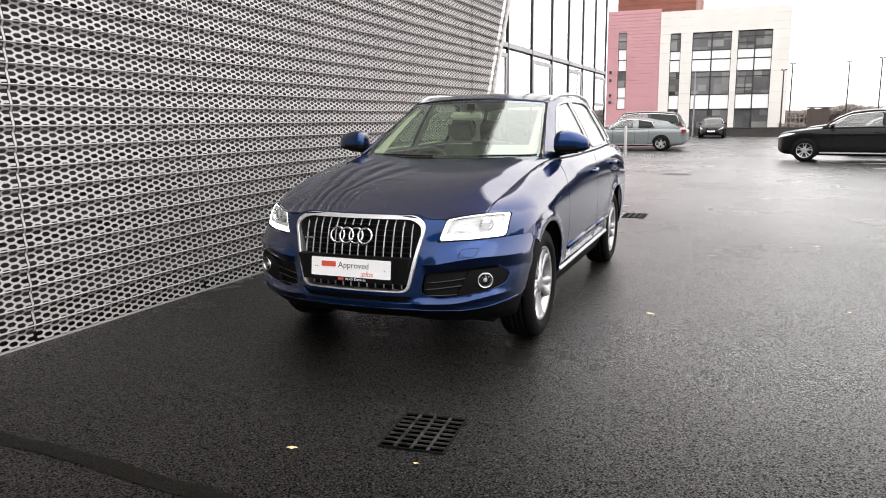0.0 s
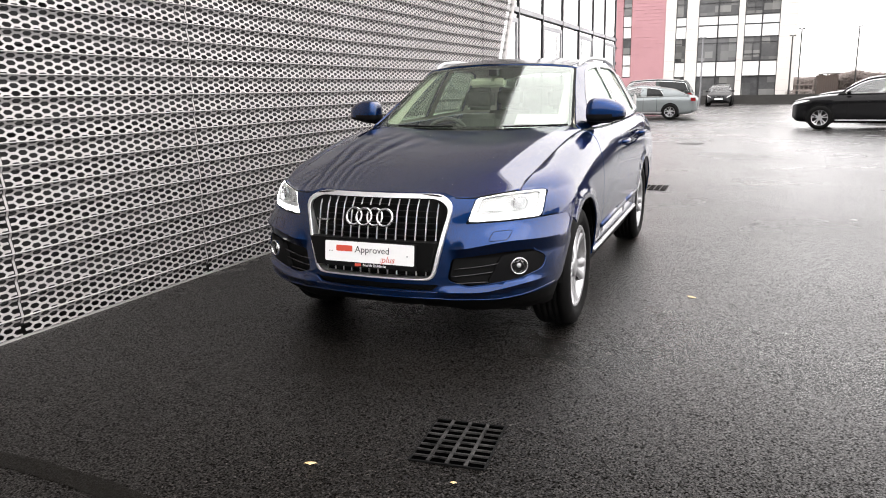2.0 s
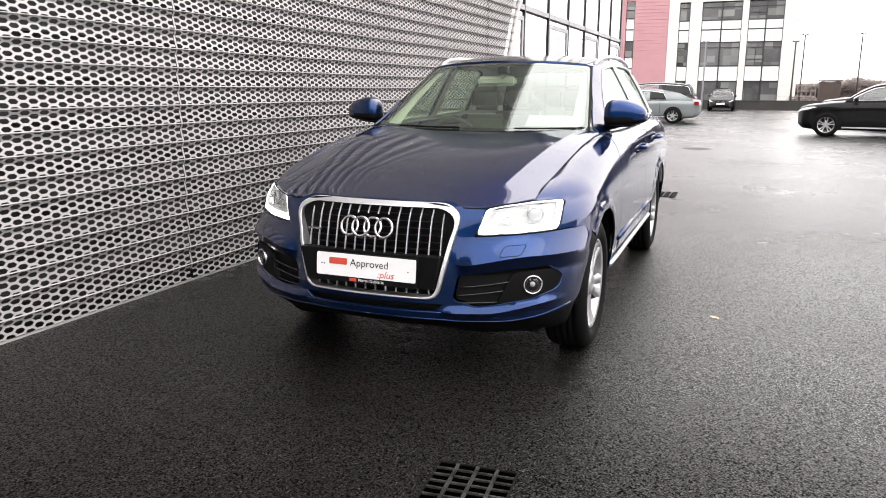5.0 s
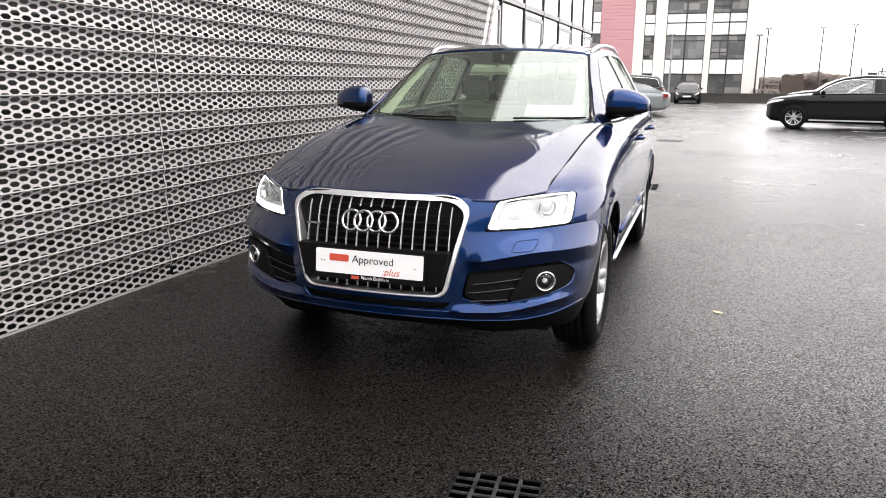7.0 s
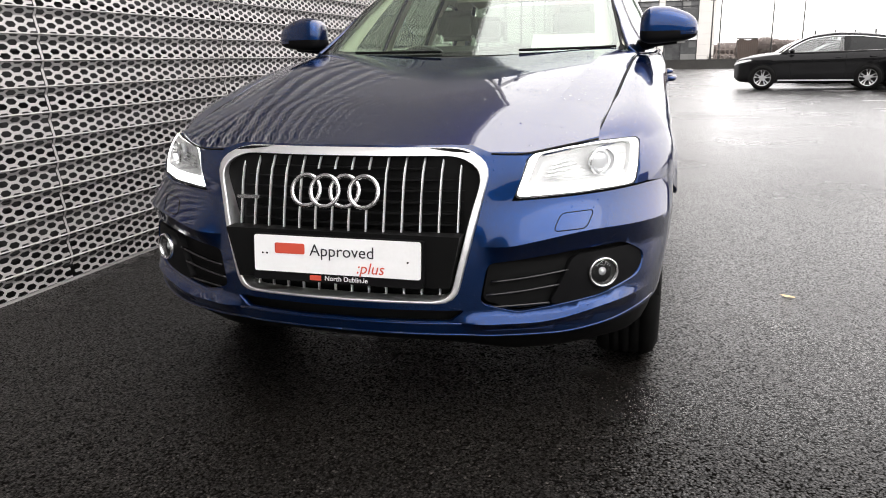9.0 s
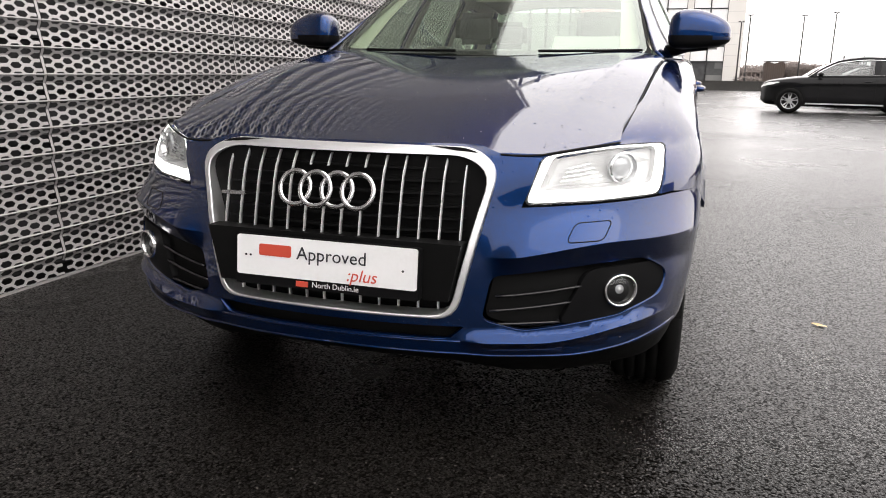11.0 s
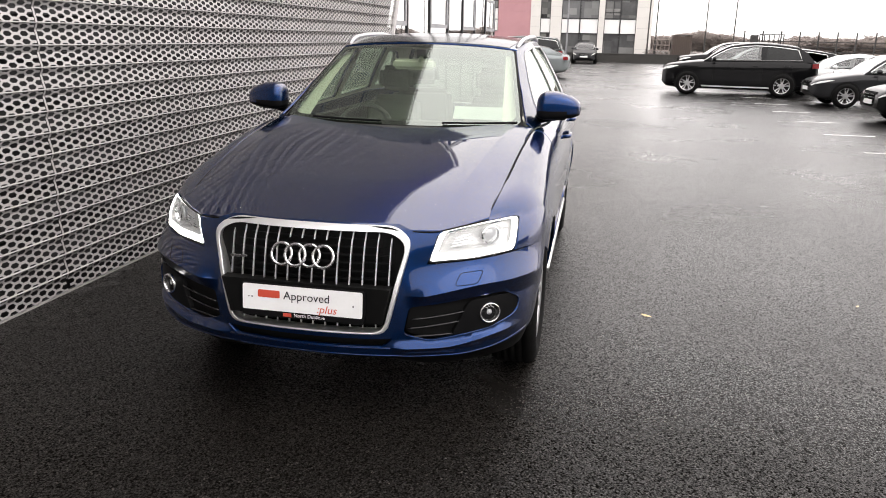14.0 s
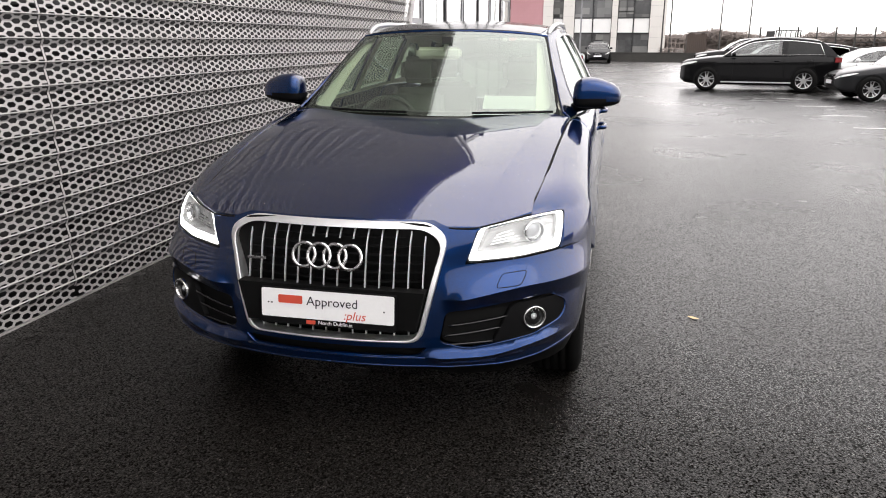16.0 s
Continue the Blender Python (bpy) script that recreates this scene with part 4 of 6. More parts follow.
def under_lip(a, z):
    x, y, z = nose(a, z)
    return (x * 0.985, y + (0.03 + (0.36 - z) * 0.7) * max(0.12, math.cos(a)), z)


panel("lower_lip", under_lip, [(-1.47, 0.4), (-1.26, 0.376), (-0.97, 0.349), (-0.74, 0.337), (-0.49, 0.337), (-0.36, 0.343), (0, 0.347), (0.36, 0.343), (0.49, 0.337), (0.74, 0.337), (0.97, 0.349), (1.26, 0.376), (1.47, 0.402), (1.535, 0.42),
      (1.52, 0.25), (1.3, 0.235), (1.0, 0.245), (0.5, 0.25), (0, 0.248), (-0.5, 0.25), (-1.0, 0.245), (-1.3, 0.235), (-1.52, 0.25), (-1.535, 0.42)], GRILLE_BLACK, car, step=0.08, label="matt black plastic lower lip")
# rolled lower edges of the bumper, which catch the sky
for s in (1, -1):
    bm = bmesh.new()
    edge = curve((0.0, 0.353), (0.35, 0.35), (0.45, 0.344), (0.62, 0.343), (0.75, 0.358), (0.84, 0.384), (0.89, 0.404))
    tube(bm, [(s * x, front_of(x, edge(x)) - 0.001, edge(x)) for x in (0.89 * k / 40 for k in range(41))], 0.0032, 6)
    part("bumper_edge", bm, PAINT, bumper, smooth=True)
bm = bmesh.new()
tube(bm, [(x, front_of(x, 0.385) - 0.001, 0.385) for x in (-0.36 + 0.72 * k / 24 for k in range(25))], 0.0032, 6)
part("bumper_edge", bm, PAINT, bumper, smooth=True)


def washer_flap(s):
    loop = densified(rounded([(0.628, 0.706), (0.716, 0.71), (0.7, 0.664), (0.612, 0.66)], 0.014), 0.012)
    bm = bmesh.new()
    tube(bm, [(s * x, front_of(x, z) - 0.0008, z) for x, z in loop], 0.0015, 5, True)
    part("washer_flap_gap", bm, DARK_GAP, bumper)


both(washer_flap)

# wings, doors and rear quarters
def flank_at(p):
    """The side's own (y, v) nearest to a place."""
    y, v, step = p[1], 0.4, 0.1
    far = lambda y, v: sum((a - b) ** 2 for a, b in zip(flank(y, v), p))
    while step > 0.0008:
        y, v, moved = min(((y + i * step, min(0.995, max(-0.3, v + j * step)), (i, j) != (0, 0)) for i, j in ((0, 0), (1, 0), (-1, 0), (0, 1), (0, -1))), key=lambda q: far(q[0], q[1]))
        step = step if moved else step / 2
    return (y, v)


lamp_side = [flank_at((x, front_of(x, z), z)) for x, z in ((0.831, 0.765), (0.837, 0.8), (0.838, 0.83), (0.837, 0.87), (0.834, 0.903), (0.80, 0.906), (0.76, 0.907), (0.725, 0.907))]
wing = [(0.452, -0.012), (0.50, -0.016), (0.6, -0.018)] + [p for p in arch(HUB_Y, 0.425) if p[0] > 0.6 and p[1] < 0.4 and (p[1] > -0.1 or p[0] > 1.0)]
wing += [(1.405, 0.345 - MID), (1.605, 0.345 - MID), (1.605, -0.3), (1.612, 0.0), (1.61, 0.6), (1.60, 0.995)]
wing += [(y, 0.995) for y in (1.4, 1.1, 0.8, 0.55, 0.4)] + list(reversed(lamp_side))
doors = [(1.617, 0.40 - MID), (2.755, 0.40 - MID), (2.755, -0.2), (2.755, 0.995), (2.2, 0.995), (1.622, 0.995), (1.622, 0.4), (1.618, 0.0)]
rear_arch = [p for p in reversed(arch(HUB_Y + BASE, 0.425, 0, 60)) if p[1] > -0.3]
back_door = [(2.765, 0.40 - MID), (3.36, 0.40 - MID)] + list(reversed(rear_arch)) + [(3.62, 0.06), (3.74, 0.45), (3.78, 0.995), (3.2, 0.995), (2.765, 0.995), (2.765, 0.0)]
quarter = [p for p in arch(HUB_Y + BASE, 0.425, 62, 180)] + [(4.25, 0.35 - MID), (4.7, 0.38 - MID), (4.72, 0.0), (4.7, 0.6), (4.62, 0.995), (4.2, 0.995), (3.79, 0.995), (3.75, 0.45), (3.63, 0.06)]
for s in (1, -1):
    panel("front_wing", flank, wing, PAINT, car, side=s, out=1, step=0.07, fine=0.035)
    door = panel("front_door", flank, doors, PAINT, car, side=s, step=0.08, fine=0.05)
    rear_door = panel("rear_door", flank, back_door, PAINT, car, side=s, step=0.08, fine=0.05)
    panel("rear_quarter", flank, quarter, PAINT, car, side=s, step=0.08, fine=0.05)
    for owner, y in ((door, 2.56), (rear_door, 3.55)):
        bm = bmesh.new()
        x, _, z = flank(y, 0.42)
        tube(bm, [(s * (x - 0.005), y - 0.1, z), (s * (x + 0.028), y - 0.085, z + 0.002), (s * (x + 0.034), y, z + 0.004), (s * (x + 0.028), y + 0.085, z + 0.006), (s * (x - 0.005), y + 0.1, z + 0.006)], 0.014, 8)
        part("door_handle", bm, PAINT, owner, smooth=True)

# sills: bright strip over black plastic
for s in (1, -1):
    bm = bmesh.new()
    tube(bm, [(s * (WIDE(0.38) + 0.012), y, 0.375 + 0.006 * (y - 1.4)) for y in (1.42, 1.8, 2.4, 3.0, 3.35)], 0.016, 8)
    part("sill_strip", bm, SATIN_SILVER, car, "satin silver sill strip", True)
    panel("sill", lambda y, z: (WIDE(z) - 0.012, y, z), [(1.40, 0.22), (3.4, 0.22), (3.36, 0.4), (1.40, 0.4)], BLACK_PLASTIC, car, side=s, step=0.12, label="matt black plastic sill")
    bm = bmesh.new()
    tube(bm, [(s * (flank(y, z - MID)[0] + 0.001), y, z) for y, z in ((1.66, 0.5), (2.2, 0.51), (2.74, 0.515))], 0.012, 6, flat=1.8)
    tube(bm, [(s * (flank(y, z - MID)[0] + 0.001), y, z) for y, z in ((2.77, 0.516), (3.1, 0.52), (3.33, 0.522))], 0.012, 6, flat=1.8)
    part("door_moulding", bm, PAINT, car, smooth=True)

# pillars and side windows
frame_loop = [(1.625, 0.13), (1.8, 0.385), (2.0, 0.625), (2.2, 0.835), (2.35, 0.985), (2.8, 0.985), (3.4, 0.985), (4.0, 0.985), (4.3, 0.98), (4.5, 0.55), (4.62, 0.01), (3.6, 0.01), (2.6, 0.01), (1.9, 0.01), (1.64, 0.01)]
WINDOWS = [rounded([(1.86, 0.06), (2.0, 0.34), (2.2, 0.6), (2.44, 0.86), (2.52, 0.91), (2.84, 0.92), (2.82, 0.06)], 0.04),
           rounded([(2.93, 0.06), (2.93, 0.92), (3.45, 0.9), (3.62, 0.84), (3.7, 0.06)], 0.05),
           rounded([(3.79, 0.08), (3.72, 0.8), (3.95, 0.8), (4.22, 0.5), (4.3, 0.14)], 0.06)]
for s in (1, -1):
    panel("side_frame", glasshouse, frame_loop, PAINT, car, holes=WINDOWS, side=s, step=0.09, fine=0.045)
    for k, loop in enumerate(WINDOWS):
        def glass_at(y, w):
            x, y, z = glasshouse(y, w)
            return (x - 0.008, y, z)
        pane = panel("side_window", glass_at, loop, GLASS, car, side=s, step=0.12, fine=0.06, sheet=True, label="clear side window glass")
        pane.visible_shadow = False
        bm = bmesh.new()
        tube(bm, [(s * (glasshouse(*p)[0] + 0.001), glasshouse(*p)[1], glasshouse(*p)[2]) for p in densified(loop, 0.08)], 0.009, 6, True)
        part("window_trim", bm, SATIN_SILVER if k < 3 else BLACK_PLASTIC, car, "satin silver window trim", True)

# windscreen, its black edge, and the roof
screen = panel("windscreen", screen_at, rounded([(-0.985, 0.0), (0.985, 0.0), (0.975, 0.985), (-0.975, 0.985)], 0.05), GLASS, car, step=0.1, fine=0.06, sheet=True, label="clear windscreen glass")
screen.visible_shadow = False
edge_in = rounded([(-0.955, 0.045), (0.955, 0.045), (0.945, 0.955), (-0.945, 0.955)], 0.08)


def screen_back(s, t):
    x, y, z = screen_at(s, t)
    return (x, y + 0.004, z - 0.004)


panel("windscreen_seal", screen_back, [(-1.005, -0.02), (1.005, -0.02), (1.0, 1.0), (-1.0, 1.0)], DARK_GAP, car, holes=(edge_in,), step=0.1, fine=0.06, lip=0.004)
panel("roof", roof_at, [(-1.0, 2.37), (-0.5, 2.305), (0, 2.283), (0.5, 2.305), (1.0, 2.37), (1.0, 3.2), (1.0, 4.36), (0, 4.44), (-1.0, 4.36), (-1.0, 3.2)], PAINT, car, step=0.1, fine=0.08)
panel("roof_glass", lambda u, y: tuple(Vector(roof_at(u, y)) + Vector((0, 0, 0.004))), [(-0.92, 2.362), (-0.5, 2.311), (0, 2.288), (0.5, 2.311), (0.92, 2.362), (0.92, 3.4), (0.8, 3.7), (0, 3.72), (-0.8, 3.7), (-0.9, 3.4)], ROOF_DARK, car, step=0.1, fine=0.08, lip=0.004, label="dark glass roof panel")
for s in (1, -1):
    bm = bmesh.new()
    rail = [(2.46, -0.004), (2.52, 0.012), (2.66, 0.024), (2.95, 0.029), (3.4, 0.029), (3.85, 0.024), (4.1, 0.014), (4.2, -0.004)]
    tube(bm, [(s * (ROOF_X(y) - 0.015), y, roof_at(0.975, y)[2] + h) for y, h in rail], 0.015, 8)
    part("roof_rail", bm, SATIN_SILVER, car, "satin silver roof rail", True)


def tail_at(s, t):
    y = 4.42 + 0.33 * t ** 0.7 - 0.12 * abs(s) ** 3
    return (s * (0.58 + 0.26 * smooth01(t * 1.5)), y, 1.575 - 1.225 * t)


panel("tailgate", tail_at, [(-1, 0.45), (1, 0.45), (1, 1.0), (-1, 1.0)], PAINT, car, step=0.2, fine=0.1, out=-1)
rear_glass = panel("rear_window", tail_at, [(-0.98, 0.02), (0.98, 0.02), (0.98, 0.44), (-0.98, 0.44)], TINTED_GLASS, car, step=0.2, fine=0.1, sheet=True, out=-1, label="dark tinted rear window glass")
rear_glass.visible_shadow = False

# cowl and wipers
bm = bmesh.new()
cowl = [(x, 1.40 + 0.13 * (x / 0.72) ** 2) for x in (-0.74, -0.5, -0.25, 0, 0.25, 0.5, 0.74)]
near = [bm.verts.new((x, y + 0.0, BONNET_Z(y) - 0.02 - 0.02 * (x / 0.78) ** 2)) for x, y in cowl]
far = [bm.verts.new((x, y + 0.14, 1.15)) for x, y in cowl]
for i in range(len(cowl) - 1):
    bm.faces.new((near[i], near[i + 1], far[i + 1], far[i]))
part("cowl", bm, BLACK_GLOSS, car, "matt black plastic cowl under the windscreen")


def wiper(x0, x1, t0, t1):
    bm = bmesh.new()
    pts = []
    for k in range(7):
        f = k / 6
        x, y, z = screen_at((x0 + (x1 - x0) * f) / 0.72, t0 + (t1 - t0) * f)
        pts.append((x, y - 0.010, z + 0.007))
    tube(bm, pts, 0.0065, 6)
    part("wiper", bm, BLACK_PLASTIC, car, "black wiper resting on the windscreen")


wiper(0.27, 0.69, 0.022, 0.012)
wiper(-0.53, -0.09, 0.014, 0.024)

# grille
grille = new("grille")
grille.parent = car
tagged(grille, "chrome-framed black grille with upright chrome slats")


def ring_bar(bm, outer, inner, lift, push):
    """A raised band between two (x, z) loops on the nose."""
    n = len(outer)
    rows = [[bm.verts.new((x, front_of(x, z) + o, z)) for x, z in loop] for loop, o in ((outer, 0.02), (outer, lift), (inner, lift), (inner, push))]
    for a, b in zip(rows, rows[1:]):
        for i in range(n):
            bm.faces.new((a[i], b[i], b[(i + 1) % n], a[(i + 1) % n]))


fine_grille = densified(GRILLE, 0.03)
bm = bmesh.new()
mid_loop = [(x * (1 - 0.05), 0.652 + (z - 0.652) * (1 - 0.085 if z > 0.75 else 1 - 0.045)) for x, z in fine_grille]
ring_bar(bm, fine_grille, mid_loop, -0.014, 0.05)
bmesh.ops.recalc_face_normals(bm, faces=bm.faces[:])
frame_ob = part("grille_frame", bm, FRAME_CHROME, grille, "bright chrome grille frame", True)
mod = frame_ob.modifiers.new("soft", "BEVEL")
mod.width, mod.segments, mod.limit_method, mod.angle_limit = 0.009, 4, "ANGLE", radians(40)
bm = bmesh.new()
back_loop = [(x * 0.99, z) for x, z in GRILLE]
bm.faces.new([bm.verts.new((x, 0.135 + 0.12 * max(0, z - 0.75), z)) for x, z in back_loop])
part("grille_backing", bm, GRILLE_BLACK, grille)
bm = bmesh.new()
for k in range(6):
    z = 0.672 + 0.032 * k
    half = 0.345 + 0.1 * (z - 0.64)
    n = 12
    for i in range(n):
        x0, x1 = -half + 2 * half * i / n, -half + 2 * half * (i + 1) / n
        f0, f1 = front_of(x0, z) + 0.035, front_of(x1, z) + 0.035
        vs = [bm.verts.new(p) for p in ((x0, f0, z), (x1, f1, z), (x1, f1 + 0.03, z + 0.004), (x0, f0 + 0.03, z + 0.004), (x0, f0, z + 0.005), (x1, f1, z + 0.005))]
        bm.faces.new((vs[0], vs[1], vs[5], vs[4]))
        bm.faces.new((vs[4], vs[5], vs[2], vs[3]))
part("grille_ribs", bm, GRILLE_BLACK, grille)
for k in range(14):
    x = -0.3464 + 0.0533 * k
    top = 0.866 - 0.6 * max(0.0, abs(x) - 0.34)
    spans = [(0.657, top), (0.466, 0.5)] if not 4 <= k <= 9 else [(0.657, 0.725), (0.833, top), (0.466, 0.5)]
    if k in (4, 9):
        spans = [(0.657, top), (0.466, 0.5)]
    for z0, z1 in spans:
        bm = bmesh.new()
        m = 5
        left = []
        for j in range(m + 1):
            z = z0 + (z1 - z0) * j / m
            f = front_of(x, z) + (0.012 if z0 > 0.6 else 0.024)
            left.append([bm.verts.new(p) for p in ((x - 0.0031, f + 0.004, z), (x - 0.0015, f, z), (x + 0.0015, f, z), (x + 0.0031, f + 0.004, z), (x + 0.0031, f + 0.009, z), (x - 0.0031, f + 0.009, z))])
        for a, b in zip(left, left[1:]):
            for i in range(6):
                bm.faces.new((a[i], a[(i + 1) % 6], b[(i + 1) % 6], b[i]))
        bm.faces.new(list(reversed(left[0])))
        bm.faces.new(left[-1])
        part("slat", bm, FRAME_CHROME, grille)
bm = bmesh.new()
loop = [(-0.366, 0.656), (0.366, 0.656), (0.334, 0.502), (-0.334, 0.502)]
slab(bm, loop, 0.036, 0.09)
part("plate_panel", bm, GRILLE_BLACK, grille, "black panel behind the number plate")
for k in range(4):
    x = -0.09 + 0.06 * k
    bm = bmesh.new()
    lift = 0.004 * (k % 2)
    n, m = 36, 8
    rings = []
    for i in range(n):
        a = 2 * math.pi * i / n
        rings.append([bm.verts.new((x + (0.0435 + 0.0068 * math.cos(b)) * math.cos(a), 0.034 - lift + 0.006 * math.sin(b) + 0.3 * 0.045 * math.sin(a) * 1.0, 0.779 + (0.0435 + 0.0068 * math.cos(b)) * math.sin(a))) for b in (2 * math.pi * j / m for j in range(m))])
    for i in range(n):
        for j in range(m):
            bm.faces.new((rings[i][j], rings[i][(j + 1) % m], rings[(i + 1) % n][(j + 1) % m], rings[(i + 1) % n][j]))
    bmesh.ops.recalc_face_normals(bm, faces=bm.faces[:])
    part("emblem_ring", bm, CHROME, grille, "chrome emblem ring", True)
boxed("small_badge", CHROME_DULL, (-0.326, -0.252, 0.046, 0.056, 0.746, 0.756), grille, "small chrome badge bar", 0.002)

# number plate with its holder and words
plate = new("number_plate")
plate.parent = car
plate.matrix_basis = pose(0, 0.008, 0.588, -6, 0, 0)
tagged(plate, "white dealer plate in a black holder")
bm = bmesh.new()
slab(bm, rounded([(-0.266, -0.082), (0.266, -0.082), (0.266, 0.058), (-0.266, 0.058)], 0.008), 0.004, 0.028)
part("plate_holder", bm, BLACK_PLASTIC, plate)
bm = bmesh.new()
slab(bm, rounded([(-0.26, -0.055), (0.26, -0.055), (0.26, 0.055), (-0.26, 0.055)], 0.008), 0.0, 0.006)
part("plate_sheet", bm, PLATE_WHITE, plate)


def words(text, x, z, size, mat, slant=0.0, y=-0.0012):
    c = bpy.data.curves.new("lettering", "FONT")
    c.body, c.size, c.shear, c.extrude, c.resolution_u = text, size, slant, 0.0004, 3
    ob = new("lettering", c)
    dg = bpy.context.evaluated_depsgraph_get()
    me = bpy.data.meshes.new_from_object(ob.evaluated_get(dg))
    bpy.data.objects.remove(ob)
    me.materials.append(mat)
    ob = new("lettering", me)
    ob.parent = plate
    ob.matrix_basis = pose(x, y, z, 90, 0, 0)
    return ob


words("Approved", -0.08, -0.001, 0.05, INK_BLACK)
words(":plus", 0.065, -0.046, 0.047, INK_RED, 0.25)
bm = bmesh.new()
slab(bm, rounded([(-0.192, 0.001), (-0.096, 0.001), (-0.096, 0.033), (-0.192, 0.033)], 0.006), -0.0012, 0.001)
part("brand_bar", bm, INK_RED, plate, "plain red bar")
for x, z in ((-0.232, 0.0), (-0.218, 0.0), (0.222, -0.006)):
    bm = bmesh.new()
    slab(bm, [(x + 0.0032 * math.cos(k * math.pi / 4), z + 0.0032 * math.sin(k * math.pi / 4)) for k in range(8)], -0.0014, 0.001)
    part("plate_screw", bm, DARK_GAP, plate)
words("North Dublin.ie", -0.035, -0.0745, 0.021, PLATE_WHITE, 0.0, 0.0028)
bm = bmesh.new()
slab(bm, [(-0.082, -0.076), (-0.046, -0.076), (-0.046, -0.061), (-0.082, -0.061)], 0.0026, 0.005)
part("holder_bar", bm, INK_RED, plate, "small red bar")


# headlamps: clear cover, bright running-light band, lens and bowl
def lamp_cover(x, z):
    return (x, front_of(x, z) + 0.004 + 0.1 * smooth01((x - 0.79) / 0.1) * 0.0, z)


def headlamp(s):
    lamp = new("headlamp")
    lamp.parent = car
    tagged(lamp, "clear headlamp with its white running light on")
    loop = rounded(LAMP, 0.02)
    cover = panel("lamp_cover", lamp_cover, loop, LAMP_GLASS, lamp, side=s, step=0.05, fine=0.025, sheet=True, out=1)
    cover.visible_shadow = False
    cx, cz = 0.675, 0.828
    inner = [(cx + (x - cx) * 0.83, cz + (z - cz) * 0.71 + 0.012) for x, z in loop]
    mid = [(cx + (x - cx) * 0.975, cz + (z - cz) * 0.945) for x, z in loop]
    bm = bmesh.new()
    n = len(loop)
    rows = [[bm.verts.new((s * x, front_of(x, z) + d, z)) for x, z in one] for one, d in ((loop, 0.004), (mid, 0.011))]
    for i in range(n):
        bm.faces.new((rows[0][i], rows[0][(i + 1) % n], rows[1][(i + 1) % n], rows[1][i]))
    part("lamp_rim", bm, DARK_GAP, lamp)
    bm = bmesh.new()
    rows = [[bm.verts.new((s * x, front_of(x, z) + d, z)) for x, z in one] for one, d in ((mid, 0.011), (inner, 0.019))]
    for i in range(n):
        bm.faces.new((rows[0][i], rows[0][(i + 1) % n], rows[1][(i + 1) % n], rows[1][i]))
    bmesh.ops.recalc_face_normals(bm, faces=bm.faces[:])
    part("running_light", bm, LED, lamp, "glowing white running-light band")
    bm = bmesh.new()
    deep = [(cx + (x - cx) * 0.9, cz + (z - cz) * 0.85) for x, z in inner]
    rows = [[bm.verts.new((s * x, front_of(x, z) + d, z)) for x, z in one] for one, d in ((inner, 0.019), (deep, 0.062))]
    for i in range(n):
        bm.faces.new((rows[0][i], rows[0][(i + 1) % n], rows[1][(i + 1) % n], rows[1][i]))
    bm.faces.new(rows[1])
    bmesh.ops.recalc_face_normals(bm, faces=bm.faces[:])
    part("lamp_bowl", bm, LAMP_GREY, lamp, "satin grey lamp bowl")
    bm = bmesh.new()
    px, pz = 0.742, 0.838
    py = front_of(px, pz)
    slant = Matrix.Translation((s * px, py, pz)) @ Matrix.Rotation(0.85 * s * math.atan2(front_of(px + 0.02, pz) - front_of(px - 0.02, pz), 0.04), 4, "Z")
    for r0, r1, y0, y1 in ((0.044, 0.040, 0.022, 0.018), (0.040, 0.036, 0.018, 0.032)):
        a = [bm.verts.new((r0 * math.cos(2 * math.pi * i / 28), y0, r0 * math.sin(2 * math.pi * i / 28))) for i in range(28)]
        b = [bm.verts.new((r1 * math.cos(2 * math.pi * i / 28), y1, r1 * math.sin(2 * math.pi * i / 28))) for i in range(28)]
        for i in range(28):
            bm.faces.new((a[i], a[(i + 1) % 28], b[(i + 1) % 28], b[i]))
    bmesh.ops.transform(bm, matrix=slant, verts=bm.verts[:])
    part("projector_ring", bm, CHROME, lamp, smooth=True)
    bm = bmesh.new()
    bmesh.ops.create_uvsphere(bm, u_segments=20, v_segments=10, radius=0.036)
    for v in bm.verts:
        v.co = Vector((v.co.x, 0.042 + v.co.y * 0.5, v.co.z))
    bmesh.ops.transform(bm, matrix=slant, verts=bm.verts[:])
    part("projector_lens", bm, LENS_GLASS, lamp, "clear round projector lens", True)
    for k in range(4):
        bm = bmesh.new()
        z = 0.806 + 0.011 * k
        x0, x1 = 0.575 + 0.006 * k, 0.675 - 0.01 * k
        tube(bm, [(s * x0, front_of(x0, z) + 0.04, z), (s * x1, front_of(x1, z) + 0.04, z + 0.012)], 0.0032, 6)
        part("reflector_rib", bm, CHROME_DULL, lamp)


both(headlamp)


